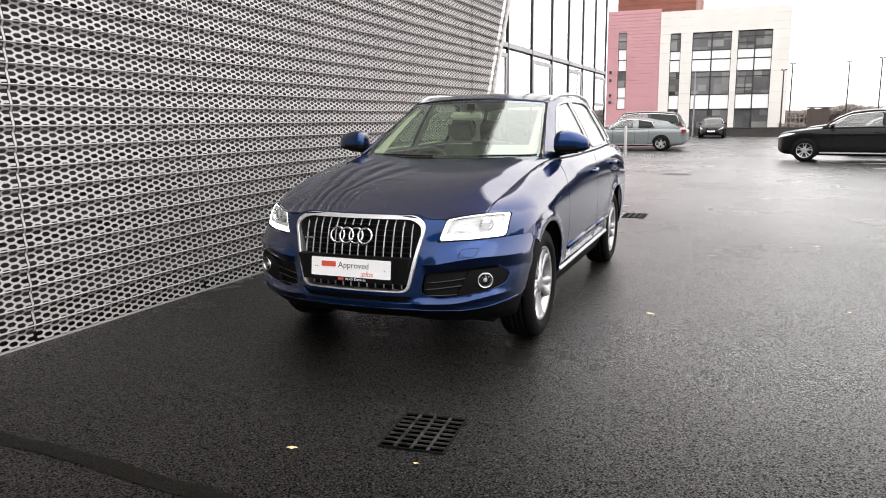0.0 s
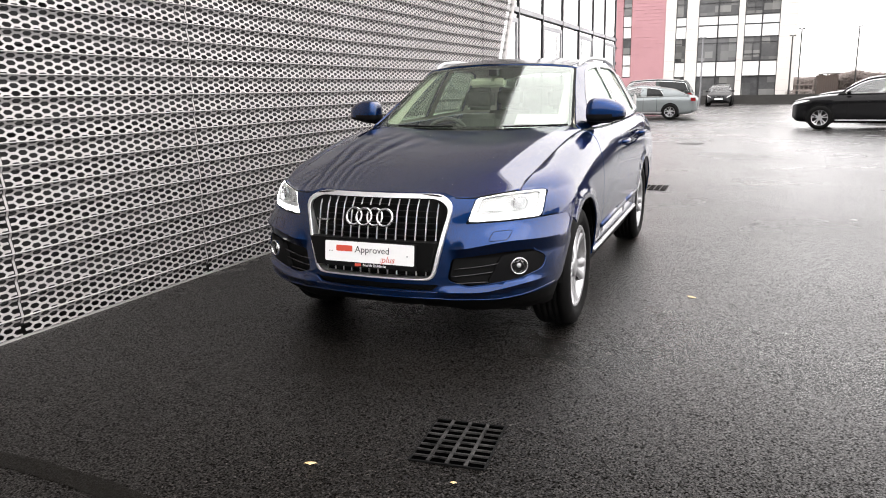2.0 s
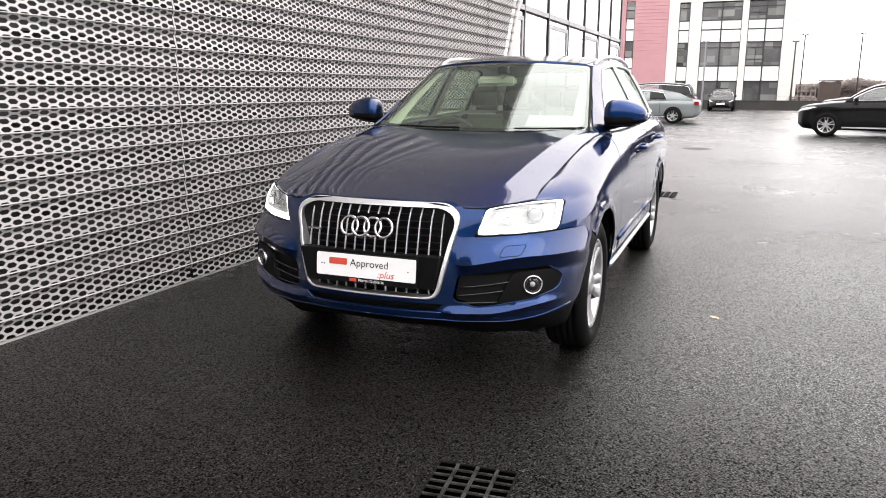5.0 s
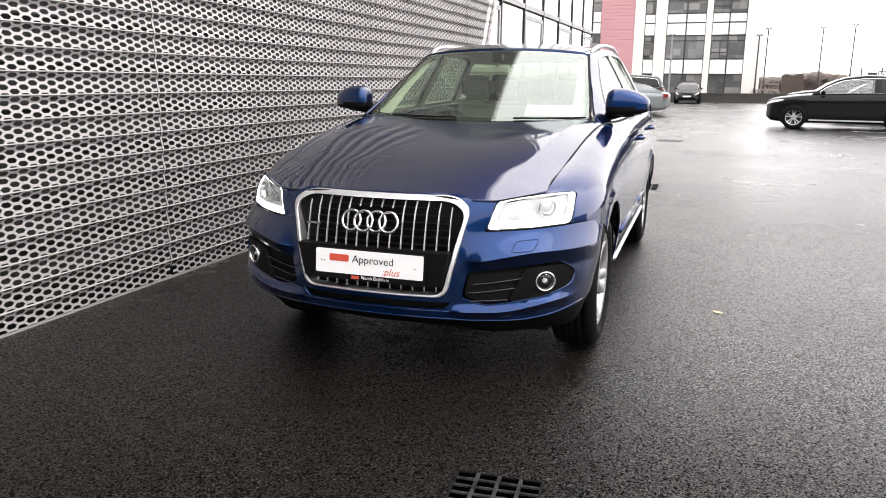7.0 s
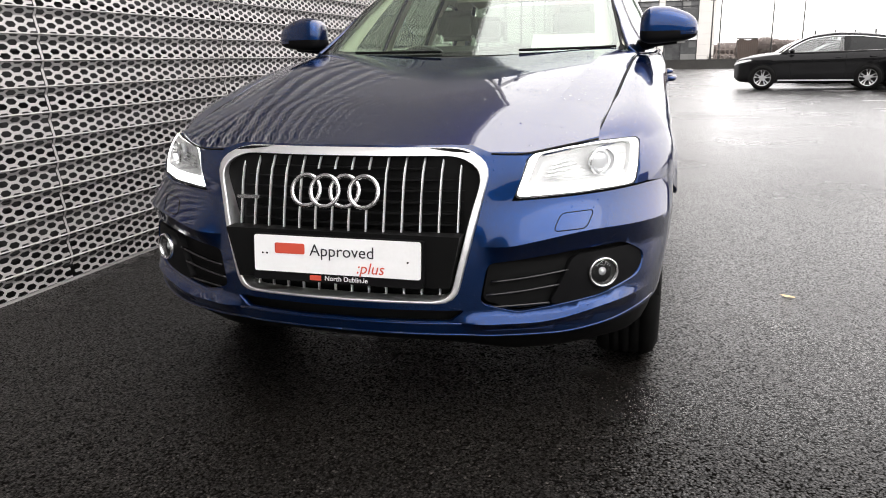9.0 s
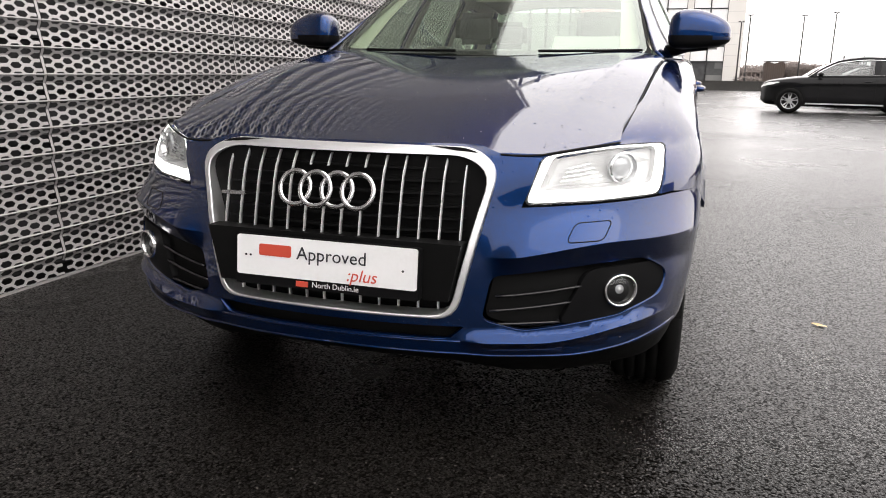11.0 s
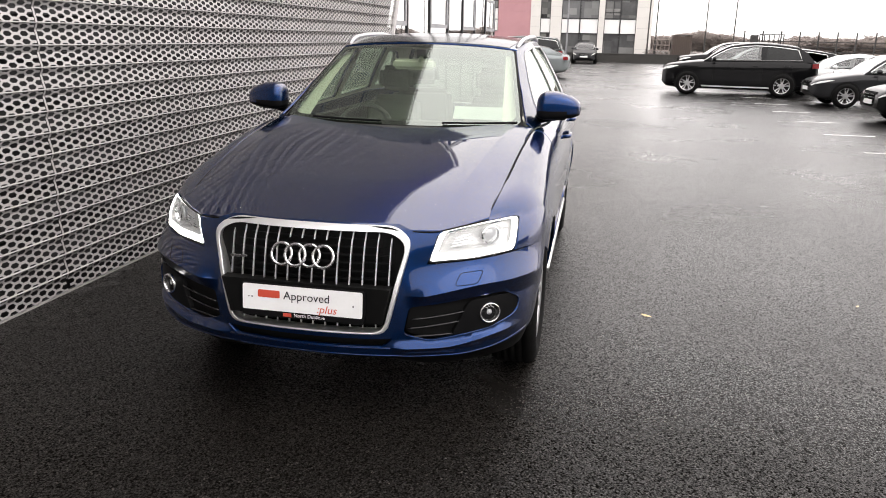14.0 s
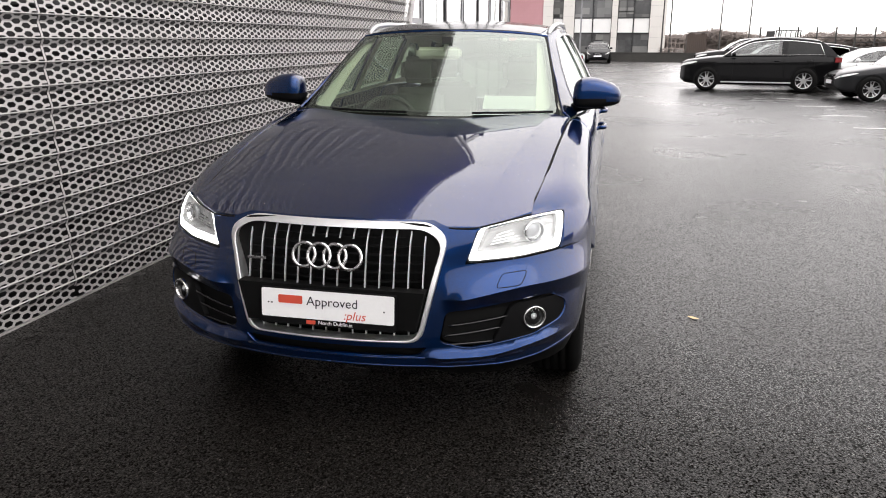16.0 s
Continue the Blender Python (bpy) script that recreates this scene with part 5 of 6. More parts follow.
# lower intakes with slats and fog lamps
def intake(s):
    holder = new("bumper_intake")
    holder.parent = car
    tagged(holder, "black bumper intake with slats and a fog lamp")

    def deep(x, z):
        return (x, front_of(x, z) + 0.035, z)
    panel("intake_backing", deep, INTAKE, GRILLE_BLACK, holder, side=s, step=0.06, fine=0.03, lip=0.0, out=1)

    def shelf(x, z):
        return (x, front_of(x, z) + 0.010, z)
    fog_plate = rounded([(0.665, 0.578), (0.84, 0.588), (0.86, 0.525), (0.80, 0.455), (0.70, 0.432), (0.60, 0.43), (0.62, 0.47)], 0.03)
    panel("fog_surround", shelf, fog_plate, BLACK_PLASTIC, holder, side=s, step=0.05, fine=0.03, lip=0.03, out=1)
    for k, (xa, xb, za, zb) in enumerate(((0.44, 0.648, 0.508, 0.533), (0.425, 0.625, 0.468, 0.49), (0.415, 0.6, 0.43, 0.436), (0.43, 0.83, 0.405, 0.462))):
        bm = bmesh.new()
        pts = []
        for i in range(9):
            f = i / 8
            x, z = xa + (xb - xa) * f, za + (zb - za) * f ** (2.2 if k == 3 else 1.4)
            pts.append((s * x, front_of(x, z) + 0.016, z))
        tube(bm, pts, 0.0075, 6, flat=0.6)
        part("intake_slat", bm, BLACK_GLOSS if k < 3 else BLACK_PLASTIC, holder, smooth=True)
    fx, fz = 0.748, 0.518
    fy = front_of(fx, fz)
    turn = math.atan2(front_of(fx + 0.02, fz) - front_of(fx - 0.02, fz), 0.04)

    def fog(name, prof, mat, label=""):
        bm = bmesh.new()
        lathe(bm, prof, 32, "y")
        bmesh.ops.recalc_face_normals(bm, faces=bm.faces[:])
        bmesh.ops.rotate(bm, verts=bm.verts[:], cent=(0, 0, 0), matrix=Matrix.Rotation(turn * 0.75 * s, 3, "Z"))
        bmesh.ops.translate(bm, verts=bm.verts[:], vec=(s * fx, fy, fz))
        return part(name, bm, mat, holder, label, True)
    fog("fog_ring", [(0.02, 0.047), (-0.004, 0.0465), (-0.008, 0.043), (-0.004, 0.039), (0.01, 0.038)], CHROME, "chrome fog lamp ring")
    fog("fog_bowl", [(0.0, 0.038), (0.02, 0.03), (0.03, 0.0005)], DARK_METAL, "dark fog lamp bowl")
    fog("fog_bulb", [(0.026, 0.014), (0.008, 0.013), (0.002, 0.0005)], LENS_GLASS)
    fog("fog_lens", [(0.004, 0.0385), (-0.002, 0.03), (-0.004, 0.015), (-0.005, 0.0)], LAMP_GLASS).visible_shadow = False


both(intake)
panel("slot_backing", lambda a, z: (nose(a, z)[0], nose(a, z)[1] + 0.05, z), [(-0.42, 0.365), (0.42, 0.365), (0.44, 0.42), (-0.44, 0.42)], GRILLE_BLACK, car, step=0.1, lip=0.0)


# door mirrors
def mirror(s):
    m = new("door_mirror")
    m.parent = car
    tagged(m, "door mirror with blue cap over black base")
    bm = bmesh.new()
    bmesh.ops.create_uvsphere(bm, u_segments=28, v_segments=16, radius=1)
    for v in bm.verts:
        x, y, z = v.co
        x, y, z = (math.copysign(abs(c) ** 0.6, c) for c in (x, y, z))
        taper = 1 - 0.22 * x
        rise = (0.108 - 0.026 * max(0.0, x) - 0.012 * x) if z > 0 else 0.052 - 0.012 * x
        v.co = (s * (0.912 + 0.128 * x), 1.80 + 0.09 * y * taper + 0.02 * x, 1.25 + rise * z)
    low = [f for f in bm.faces if f.calc_center_median().z < 1.241]
    for f in low:
        f.material_index = 1
    bmesh.ops.recalc_face_normals(bm, faces=bm.faces[:])
    part("mirror_cap", bm, [PAINT, BLACK_PLASTIC], m, smooth=True)
    bm = bmesh.new()
    tube(bm, [(s * 0.77, 1.86, 1.185), (s * 0.82, 1.84, 1.195), (s * 0.87, 1.82, 1.21), (s * 0.95, 1.81, 1.218)], 0.036, 12, flat=0.75)
    part("mirror_arm", bm, BLACK_PLASTIC, m, smooth=True)
    boxed("mirror_glass", MIRROR, tuple(sorted((s * 0.835, s * 1.0))) + (1.87, 1.888, 1.197, 1.312), m, "", 0.01)


both(mirror)


# wheels: tyre with tread, ten-spoke rim, dark drum behind
def wheel_parts(owner, face=1, radius=0.362, width=0.235, rim=0.243, spokes=10):
    h = width / 2
    bm = bmesh.new()
    prof = [(-h * 0.8, rim), (-h * 0.98, rim + 0.03), (-h, radius - 0.05), (-h * 0.86, radius - 0.014), (-h * 0.7, radius - 0.002)]
    for c in (-0.45, -0.15, 0.15, 0.45):
        prof += [(h * (c - 0.04), radius), (h * (c - 0.03), radius - 0.008), (h * (c + 0.03), radius - 0.008), (h * (c + 0.04), radius)]
    prof += [(h * 0.7, radius - 0.002), (h * 0.86, radius - 0.014), (h, radius - 0.05), (h * 0.98, rim + 0.03), (h * 0.8, rim)]
    lathe(bm, prof, 56)
    bmesh.ops.recalc_face_normals(bm, faces=bm.faces[:])
    part("tyre", bm, RUBBER, owner, "black tyre with a worn tread", True)
    bm = bmesh.new()
    f = face
    lathe(bm, [(-f * h * 0.7, rim * 0.9), (f * h * 0.3, rim * 0.9), (f * h * 0.78, rim * 0.95), (f * h * 0.86, rim * 1.02), (f * h * 0.8, rim * 1.04)], 56)
    hub = [(f * h * 0.55, 0.075), (f * h * 0.72, 0.066), (f * h * 0.74, 0.03), (f * h * 0.74, 0.0005)]
    lathe(bm, hub, 24)
    for k in range(spokes):
        a = 2 * math.pi * k / spokes + (0.13 if k % 2 else -0.13) * 10 / spokes
        ca, sa = math.cos(a), math.sin(a)
        rows = []
        for r, w, d in ((0.05, 0.026, 0.70), (0.11, 0.022, 0.67), (0.18, 0.026, 0.7), (rim * 0.97, 0.036, 0.82)):
            r = min(r, rim * 0.97)
            row = []
            for q, dd in ((-w, d - 0.12), (-w * 0.6, d), (w * 0.6, d), (w, d - 0.12)):
                row.append(bm.verts.new((f * h * dd, r * ca - q * sa, r * sa + q * ca)))
            rows.append(row)
        for p, q in zip(rows, rows[1:]):
            for i in range(3):
                bm.faces.new((p[i], p[i + 1], q[i + 1], q[i]))
    bmesh.ops.recalc_face_normals(bm, faces=bm.faces[:])
    part("rim", bm, ALLOY, owner, "silver multi-spoke alloy rim", True)
    bm = bmesh.new()
    lathe(bm, [(f * h * 0.1, 0.0005), (f * h * 0.1, 0.16), (-f * h * 0.1, 0.16), (-f * h * 0.3, rim * 0.9)], 32)
    part("brake_disc", bm, DARK_METAL, owner)


for s in (1, -1):
    for y in (HUB_Y, HUB_Y + BASE):
        w = new("wheel")
        w.parent = car
        w.matrix_basis = pose(s * 0.806, y, HUB_Z)
        wheel_parts(w, s)

# dark shell inside and below
bm = bmesh.new()
box(bm, -0.72, 0.72, 0.5, 4.6, 0.2, 0.4)
box(bm, -0.5, 0.5, 0.3, 0.49, 0.25, 0.38)
box(bm, -0.5, 0.5, 0.3, 0.6, 0.3, 0.8)
box(bm, -0.62, 0.62, 0.6, 1.45, 0.3, 0.88)
part("underbody", bm, GRILLE_BLACK, car, "black underbody and engine bay")
for s in (1, -1):
    for y in (HUB_Y, HUB_Y + BASE):
        bm = bmesh.new()
        ring = [(y - 0.44 * math.cos(math.pi * k / 14), HUB_Z + 0.44 * math.sin(math.pi * k / 14)) for k in range(15)]
        a = [bm.verts.new((s * 0.915, p, q)) for p, q in ring]
        b = [bm.verts.new((s * 0.6, p, q)) for p, q in ring]
        for i in range(14):
            bm.faces.new((a[i], a[i + 1], b[i + 1], b[i]))
        bm.faces.new(b)
        part("wheel_liner", bm, GRILLE_BLACK, car)

# cabin
for s in (1, -1):
    panel("pillar_cover", lambda u, t, s=s: (s * screen_at(u, t)[0], screen_at(u, t)[1] + 0.035, screen_at(u, t)[2] - 0.03), [(0.83, 0.06), (0.975, 0.06), (0.975, 0.5), (0.97, 0.96), (0.885, 0.96), (0.86, 0.5)], CABIN_PALE, car, step=0.1, fine=0.08, sheet=True, label="pale windscreen pillar cover")
bm = bmesh.new()
rows = []
for y, z, w in ((1.52, 1.125, 0.7), (1.72, 1.152, 0.74), (1.95, 1.125, 0.75), (2.02, 1.02, 0.75), (2.0, 0.6, 0.75)):
    rows.append([bm.verts.new((x * w, y - 0.06 * (1 - x * x), z + (0.02 if abs(x) < 0.8 else 0))) for x in (-1, -0.75, -0.5, -0.25, 0, 0.25, 0.5, 0.75, 1)])
for p, q in zip(rows, rows[1:]):
    for i in range(8):
        bm.faces.new((p[i], p[i + 1], q[i + 1], q[i]))
part("dashboard", bm, CABIN_DARK, car, "dark grey dashboard", True)
bm = bmesh.new()
box(bm, -0.78, 0.78, 1.6, 4.5, 0.4, 0.5)
part("cabin_floor", bm, CABIN_DARK, car)
panel("headlining", lambda s, y: tuple(Vector(roof_at(s * 0.97, y)) - Vector((0, 0, 0.03))), [(-0.98, 2.4), (0.98, 2.4), (0.98, 4.3), (-0.98, 4.3)], CABIN_PALE, car, step=0.25, fine=0.2, sheet=True, out=-1, label="pale cloth headlining")
for s in (1, -1):
    def inside_frame(y, w):
        x, y, z = glasshouse(y, w)
        return (x - 0.03, y, z)
    trim_loop = [(1.66, 0.15), (1.82, 0.385), (2.0, 0.61), (2.2, 0.82), (2.4, 0.95), (3.4, 0.97), (4.2, 0.95), (4.5, 0.01), (1.7, 0.01)]
    panel("pillar_trim", inside_frame, trim_loop, CABIN_PALE, car, holes=[[(u, v) for u, v in w] for w in WINDOWS], side=s, step=0.15, fine=0.09, sheet=True, out=-1, label="pale pillar trim")
    bm = bmesh.new()
    box(bm, *sorted((s * 0.74, s * 0.79)), 1.75, 4.3, 0.5, 1.11)
    part("door_lining", bm, CABIN_DARK, car)


def seat(x, y, wide=0.25):
    st = new("seat")
    st.parent = car
    tagged(st, "grey cloth seat with a headrest")
    bm = bmesh.new()
    box(bm, x - wide, x + wide, y - 0.25, y + 0.3, 0.5, 0.72)
    bmesh.ops.bevel(bm, geom=bm.edges[:], offset=0.05, segments=3, affect="EDGES")
    part("cushion", bm, CABIN_SEAT, st, smooth=True)
    bm = bmesh.new()
    vs = box(bm, x - wide * 0.95, x + wide * 0.95, y + 0.22, y + 0.36, 0.66, 1.22)
    for v in vs[4:]:
        v.co.y += 0.16
        v.co.x = x + (v.co.x - x) * 0.8
    bmesh.ops.bevel(bm, geom=bm.edges[:], offset=0.05, segments=3, affect="EDGES")
    part("backrest", bm, CABIN_SEAT, st, smooth=True)
    bm = bmesh.new()
    box(bm, x - 0.13, x + 0.13, y + 0.42, y + 0.53, 1.25, 1.44)
    bmesh.ops.bevel(bm, geom=bm.edges[:], offset=0.04, segments=3, affect="EDGES")
    part("headrest", bm, CABIN_SEAT, st, smooth=True)


seat(-0.37, 2.45)
seat(0.37, 2.45)
seat(-0.36, 3.35, 0.33)
seat(0.36, 3.35, 0.33)
wheel_ob = new("steering_wheel")
wheel_ob.parent = car
wheel_ob.matrix_basis = pose(-0.37, 2.08, 1.035, 65, 0, 0)
tagged(wheel_ob, "dark steering wheel")
bm = bmesh.new()
tube(bm, [(0.185 * math.cos(2 * math.pi * k / 32), 0.185 * math.sin(2 * math.pi * k / 32), 0) for k in range(32)], 0.016, 8, True)
part("wheel_rim", bm, WHEEL_LEATHER, wheel_ob, smooth=True)
bm = bmesh.new()
box(bm, -0.18, 0.18, -0.02, 0.02, -0.03, -0.01)
box(bm, -0.02, 0.02, -0.18, 0.0, -0.03, -0.01)
box(bm, -0.07, 0.07, -0.07, 0.06, -0.04, 0.01)
part("wheel_hub", bm, CABIN_DARK, wheel_ob)
bm = bmesh.new()
box(bm, -0.215, 0.075, 2.22, 2.26, 1.442, 1.512)
bmesh.ops.bevel(bm, geom=bm.edges[:], offset=0.018, segments=3, affect="EDGES")
tube(bm, [(-0.03, 2.23, 1.49), (0.0, 2.2, 1.57)], 0.014, 8)
part("rear_view_mirror", bm, CABIN_PALE, car, "pale-backed rear-view mirror")
bm = bmesh.new()
box(bm, -0.03, 0.03, 2.14, 2.22, 1.53, 1.575)
part("sensor_pod", bm, CABIN_DARK, car)

bm = bmesh.new()
vs = [bm.verts.new(p) for p in ((0.30, 1.68, 1.186), (0.6, 1.70, 1.186), (0.59, 1.83, 1.25), (0.29, 1.81, 1.25))]
bm.faces.new(vs)
bmesh.ops.solidify(bm, geom=bm.faces[:], thickness=0.002)
part("price_card", bm, PLATE_WHITE, car, "blank white card standing on the dashboard")


# rain standing on the bonnet
WATER = material("rain_water", (0.9, 0.93, 0.95), 0.02, 0.0, Transmission_Weight=1.0, IOR=1.33)
rng = random.Random(12)
verts, faces = [], []
while len(verts) < 420 * 13:
    x, y = rng.uniform(-0.55, 0.68), rng.uniform(0.24, 1.38)
    if rng.random() > smooth01(0.5 + 1.6 * noise.noise((x * 5, y * 3, 2)) + 0.5 * x):
        continue
    r = rng.choice((0.0012, 0.0016, 0.002, 0.0026, 0.0036))
    base = Vector(bonnet_at(x, y))
    n0 = len(verts)
    for q, h in ((1.0, -0.0003), (0.75, 0.32 * r)):
        verts += [tuple(base + Vector((q * r * math.cos(k * math.pi / 3), q * r * math.sin(k * math.pi / 3), h))) for k in range(6)]
    verts.append(tuple(base + Vector((0, 0, 0.5 * r))))
    faces += [(n0 + k, n0 + (k + 1) % 6, n0 + 6 + (k + 1) % 6, n0 + 6 + k) for k in range(6)]
    faces += [(n0 + 6 + k, n0 + 6 + (k + 1) % 6, n0 + 12) for k in range(6)]
me = bpy.data.meshes.new("rain_drops")
me.from_pydata(verts, [], faces)
me.polygons.foreach_set("use_smooth", [True] * len(me.polygons))
me.materials.append(WATER)
drops = new("rain_drops", me)
drops.matrix_world = car.matrix_world
tagged(drops, "clear rain drops scattered over the blue bonnet", "water", kind="stuff")


# ---- other cars: nose towards -x, middle at the origin ----
def small_wheel(owner, x, y, r, out):
    w = new("wheel")
    w.parent = owner
    w.matrix_basis = pose(x, y, r)
    f = 1 if out > 0 else -1
    bm = bmesh.new()
    lathe(bm, [(-0.1, r * 0.66), (-0.11, r * 0.8), (-0.09, r * 0.97), (-0.06, r), (0.06, r), (0.09, r * 0.97), (0.11, r * 0.8), (0.1, r * 0.66)], 32, "y")
    bmesh.ops.recalc_face_normals(bm, faces=bm.faces[:])
    part("tyre", bm, RUBBER, w, smooth=True)
    bm = bmesh.new()
    lathe(bm, [(-0.05 * f, r * 0.62), (0.08 * f, r * 0.62), (0.1 * f, r * 0.68), (0.095 * f, r * 0.7)], 32, "y")
    lathe(bm, [(0.05 * f, r * 0.22), (0.07 * f, r * 0.18), (0.07 * f, 0.0005)], 16, "y")
    for k in range(10):
        a = 2 * math.pi * (k // 2) / 5 + 0.3 + (0.21 if k % 2 else -0.21)
        ca, sa = math.cos(a), math.sin(a)
        rows = []
        for q, wide, d in ((0.1, 0.06, 0.07), (0.4, 0.04, 0.062), (0.64, 0.06, 0.085)):
            rows.append([bm.verts.new((r * (q * ca - s * wide * sa), d * f, r * (q * sa + s * wide * ca))) for s in (-1, 1)])
        for p, q in zip(rows, rows[1:]):
            bm.faces.new((p[0], p[1], q[1], q[0]))
    bmesh.ops.recalc_face_normals(bm, faces=bm.faces[:])
    part("rim", bm, ALLOY, w)
    bm = bmesh.new()
    lathe(bm, [(0.0, r * 0.62), (0.01 * f, 0.0005)], 24, "y")
    part("brake", bm, DARK_METAL, w)


def other_car(name, label, paint, at, turn, length=4.7, width=1.84, height=1.44, belt=0.92, nose_z=0.72, tail_z=0.98, bonnet=0.27, cabin=(0.29, 0.44, 0.71, 0.92), wheel=0.33, base=0.6, rails=False):
    c = thing(name, label, "car", at, turn, "parked cars")
    L, w = length, width / 2
    X = lambda f: -L / 2 + f * L
    top = curve((0.0, nose_z - 0.1), (0.025, nose_z), (0.12, nose_z + 0.4 * (belt - nose_z) + 0.02), (bonnet, belt), (0.6, belt + 0.03), (0.86, max(tail_z, belt + 0.02)), (0.97, tail_z), (1.0, tail_z - 0.1))
    half = curve((0.0, w * 0.62), (0.03, w * 0.82), (0.1, w * 0.95), (0.25, w), (0.75, w), (0.92, w * 0.94), (0.98, w * 0.84), (1.0, w * 0.7))
    low = curve((0.0, 0.36), (0.04, 0.24), (0.2, 0.2), (0.8, 0.2), (0.96, 0.26), (1.0, 0.42))
    across = curve((0, 0.0), (1, 0.6), (2, 0.86), (3, 0.945), (4, 0.982), (5, 1.0), (6, 0.992), (7, 0.985), (8, 0.955), (9, 0.86), (10, 0.0))

    def skin(f, q, off=0.0):
        """The body at f of its length and q round its section, from the top's middle to the floor's."""
        t, h, b = top(f), half(f), low(f)
        d = t - b
        zs = (t + 0.03, t + 0.022, t, t - 0.03, t - 0.12 * d, t - 0.22 * d, t - 0.5 * d, b + 0.2 * d, b + 0.05 * d, b, b)
        i = min(9, int(q))
        z = zs[i] + (zs[i + 1] - zs[i]) * (q - i)
        return (X(f) - (2.5 * off if f < 0.2 else 0.0), across(q) * h + off, z + (off if q < 3 else 0.0))
    bm = bmesh.new()
    rows = []
    for k in range(61):
        f = 0.5 - 0.5 * math.cos(math.pi * k / 60)
        ring = [skin(f, 0.5 * j) for j in range(21)]
        ring += [(x, -y, z) for x, y, z in reversed(ring[1:-1])]
        rows.append([bm.verts.new(p) for p in ring])
    m = len(rows[0])
    for p, q in zip(rows, rows[1:]):
        for i in range(m):
            bm.faces.new((p[i], p[(i + 1) % m], q[(i + 1) % m], q[i]))
    bm.faces.new(list(reversed(rows[0])))
    bm.faces.new(rows[-1])
    bmesh.ops.recalc_face_normals(bm, faces=bm.faces[:])
    body = part("body", bm, paint, c, smooth=True)
    # cabin: one shell over the belt, cut into screens, roof and side windows
    a0, a1, b1, b0 = cabin
    wt, wb = w * 0.68, w * 0.9
    am = (a0 + a1) / 2
    line = curve((a0, top(a0) + 0.0), (am, (top(a0) + height) / 2 + 0.02), (a1, height - 0.075), ((a1 + b1) / 2 - 0.04, height), (b1, height - 0.09), ((b1 + b0) / 2, (height + top(b0)) / 2 + 0.03), (b0, top(b0) + 0.01))
    seen = lambda f, z: wb + (wt - wb) * smooth01((z - belt) / (height - belt) * 0.5 + 0.0) * 2

    def over(sx, f):
        z = line(f)
        return (X(f), sx * seen(f, z), z + 0.045 * (1 - abs(sx) ** 2.2) * smooth01((z - belt) / 0.3))

    def beside(f, z):
        return (X(f), seen(f, z), z)
    n = 10
    arc = [(a0 + (b0 - a0) * k / 40) for k in range(41)]
    shell = [(f, line(f)) for f in arc]
    foot_line = [(f, top(f) - 0.03) for f in reversed(arc)]
    cut = (a1 + b1) / 2
    inset = [(f, line(f) - 0.075) for f in arc if line(f) - 0.075 > top(f) + 0.06]
    front_win = [q for q in inset if q[0] < cut - 0.012]
    back_win = [q for q in inset if cut + 0.012 < q[0] < b1 + 0.02]
    wins = []
    for win in (front_win, back_win):
        lean = 0.03 if win is back_win else 0.0
        wins.append(win + [(win[-1][0] + lean, top(win[-1][0]) + 0.04), (win[0][0], top(win[0][0]) + 0.04)])
    for s in (1, -1):
        panel("side_frame", beside, shell + foot_line, paint, c, holes=wins, side=1, step=0.2, fine=0.03, lip=0.0, out=1) if s > 0 else panel("side_frame", lambda f, z: (X(f), -seen(f, z), z), shell + foot_line, paint, c, holes=wins, step=0.2, fine=0.03, lip=0.0, out=-1)
        for win, pane in zip(wins, (PLAIN_GLASS, CAR_GLASS)):
            panel("side_window", lambda f, z, s=s: (X(f), s * (seen(f, z) - 0.008), z), win, pane, c, step=0.2, fine=0.05, sheet=True, out=s)
        bm = bmesh.new()
        tube(bm, [(X(f), s * (seen(f, z) + 0.006), z) for f, z in front_win + back_win] + [(X(back_win[-1][0] + 0.03), s * (seen(0, belt) + 0.006), top(back_win[-1][0]) + 0.03), (X(cut), s * (seen(0, belt) + 0.006), top(cut) + 0.03), (X(front_win[0][0]), s * (seen(0, belt) + 0.006), top(front_win[0][0]) + 0.03)], 0.013, 5, True)
        part("window_trim", bm, CHROME, c)
    panel("windscreen", over, [(-0.94, a0 + 0.005), (0.94, a0 + 0.005), (0.94, a1), (-0.94, a1)], PLAIN_GLASS, c, step=0.15, fine=0.05, sheet=True)
    panel("roof", over, [(-1, a1 + 0.002), (1, a1 + 0.002), (1, b1), (-1, b1)], paint, c, step=0.15, fine=0.05, lip=0.0)
    panel("rear_window", over, [(-0.9, b1 + 0.004), (0.9, b1 + 0.004), (0.9, b0 - 0.005), (-0.9, b0 - 0.005)], CAR_GLASS, c, step=0.15, fine=0.05, sheet=True)
    for s in (1, -1):
        for f0, f1 in ((a0, a1), (b1, b0)):
            panel("pillar", over, [(s * 0.93, f0), (s * 1.0, f0), (s * 1.0, f1), (s * 0.93, f1)], paint, c, step=0.1, fine=0.03, lip=0.0)
        bm = bmesh.new()
        bmesh.ops.create_uvsphere(bm, u_segments=10, v_segments=6, radius=1)
        for v in bm.verts:
            v.co = (X(a0 + 0.07) + v.co.x * 0.07, s * (w + 0.06) + v.co.y * 0.1, belt + 0.08 + v.co.z * 0.07)
        part("door_mirror", bm, paint, c, smooth=True)
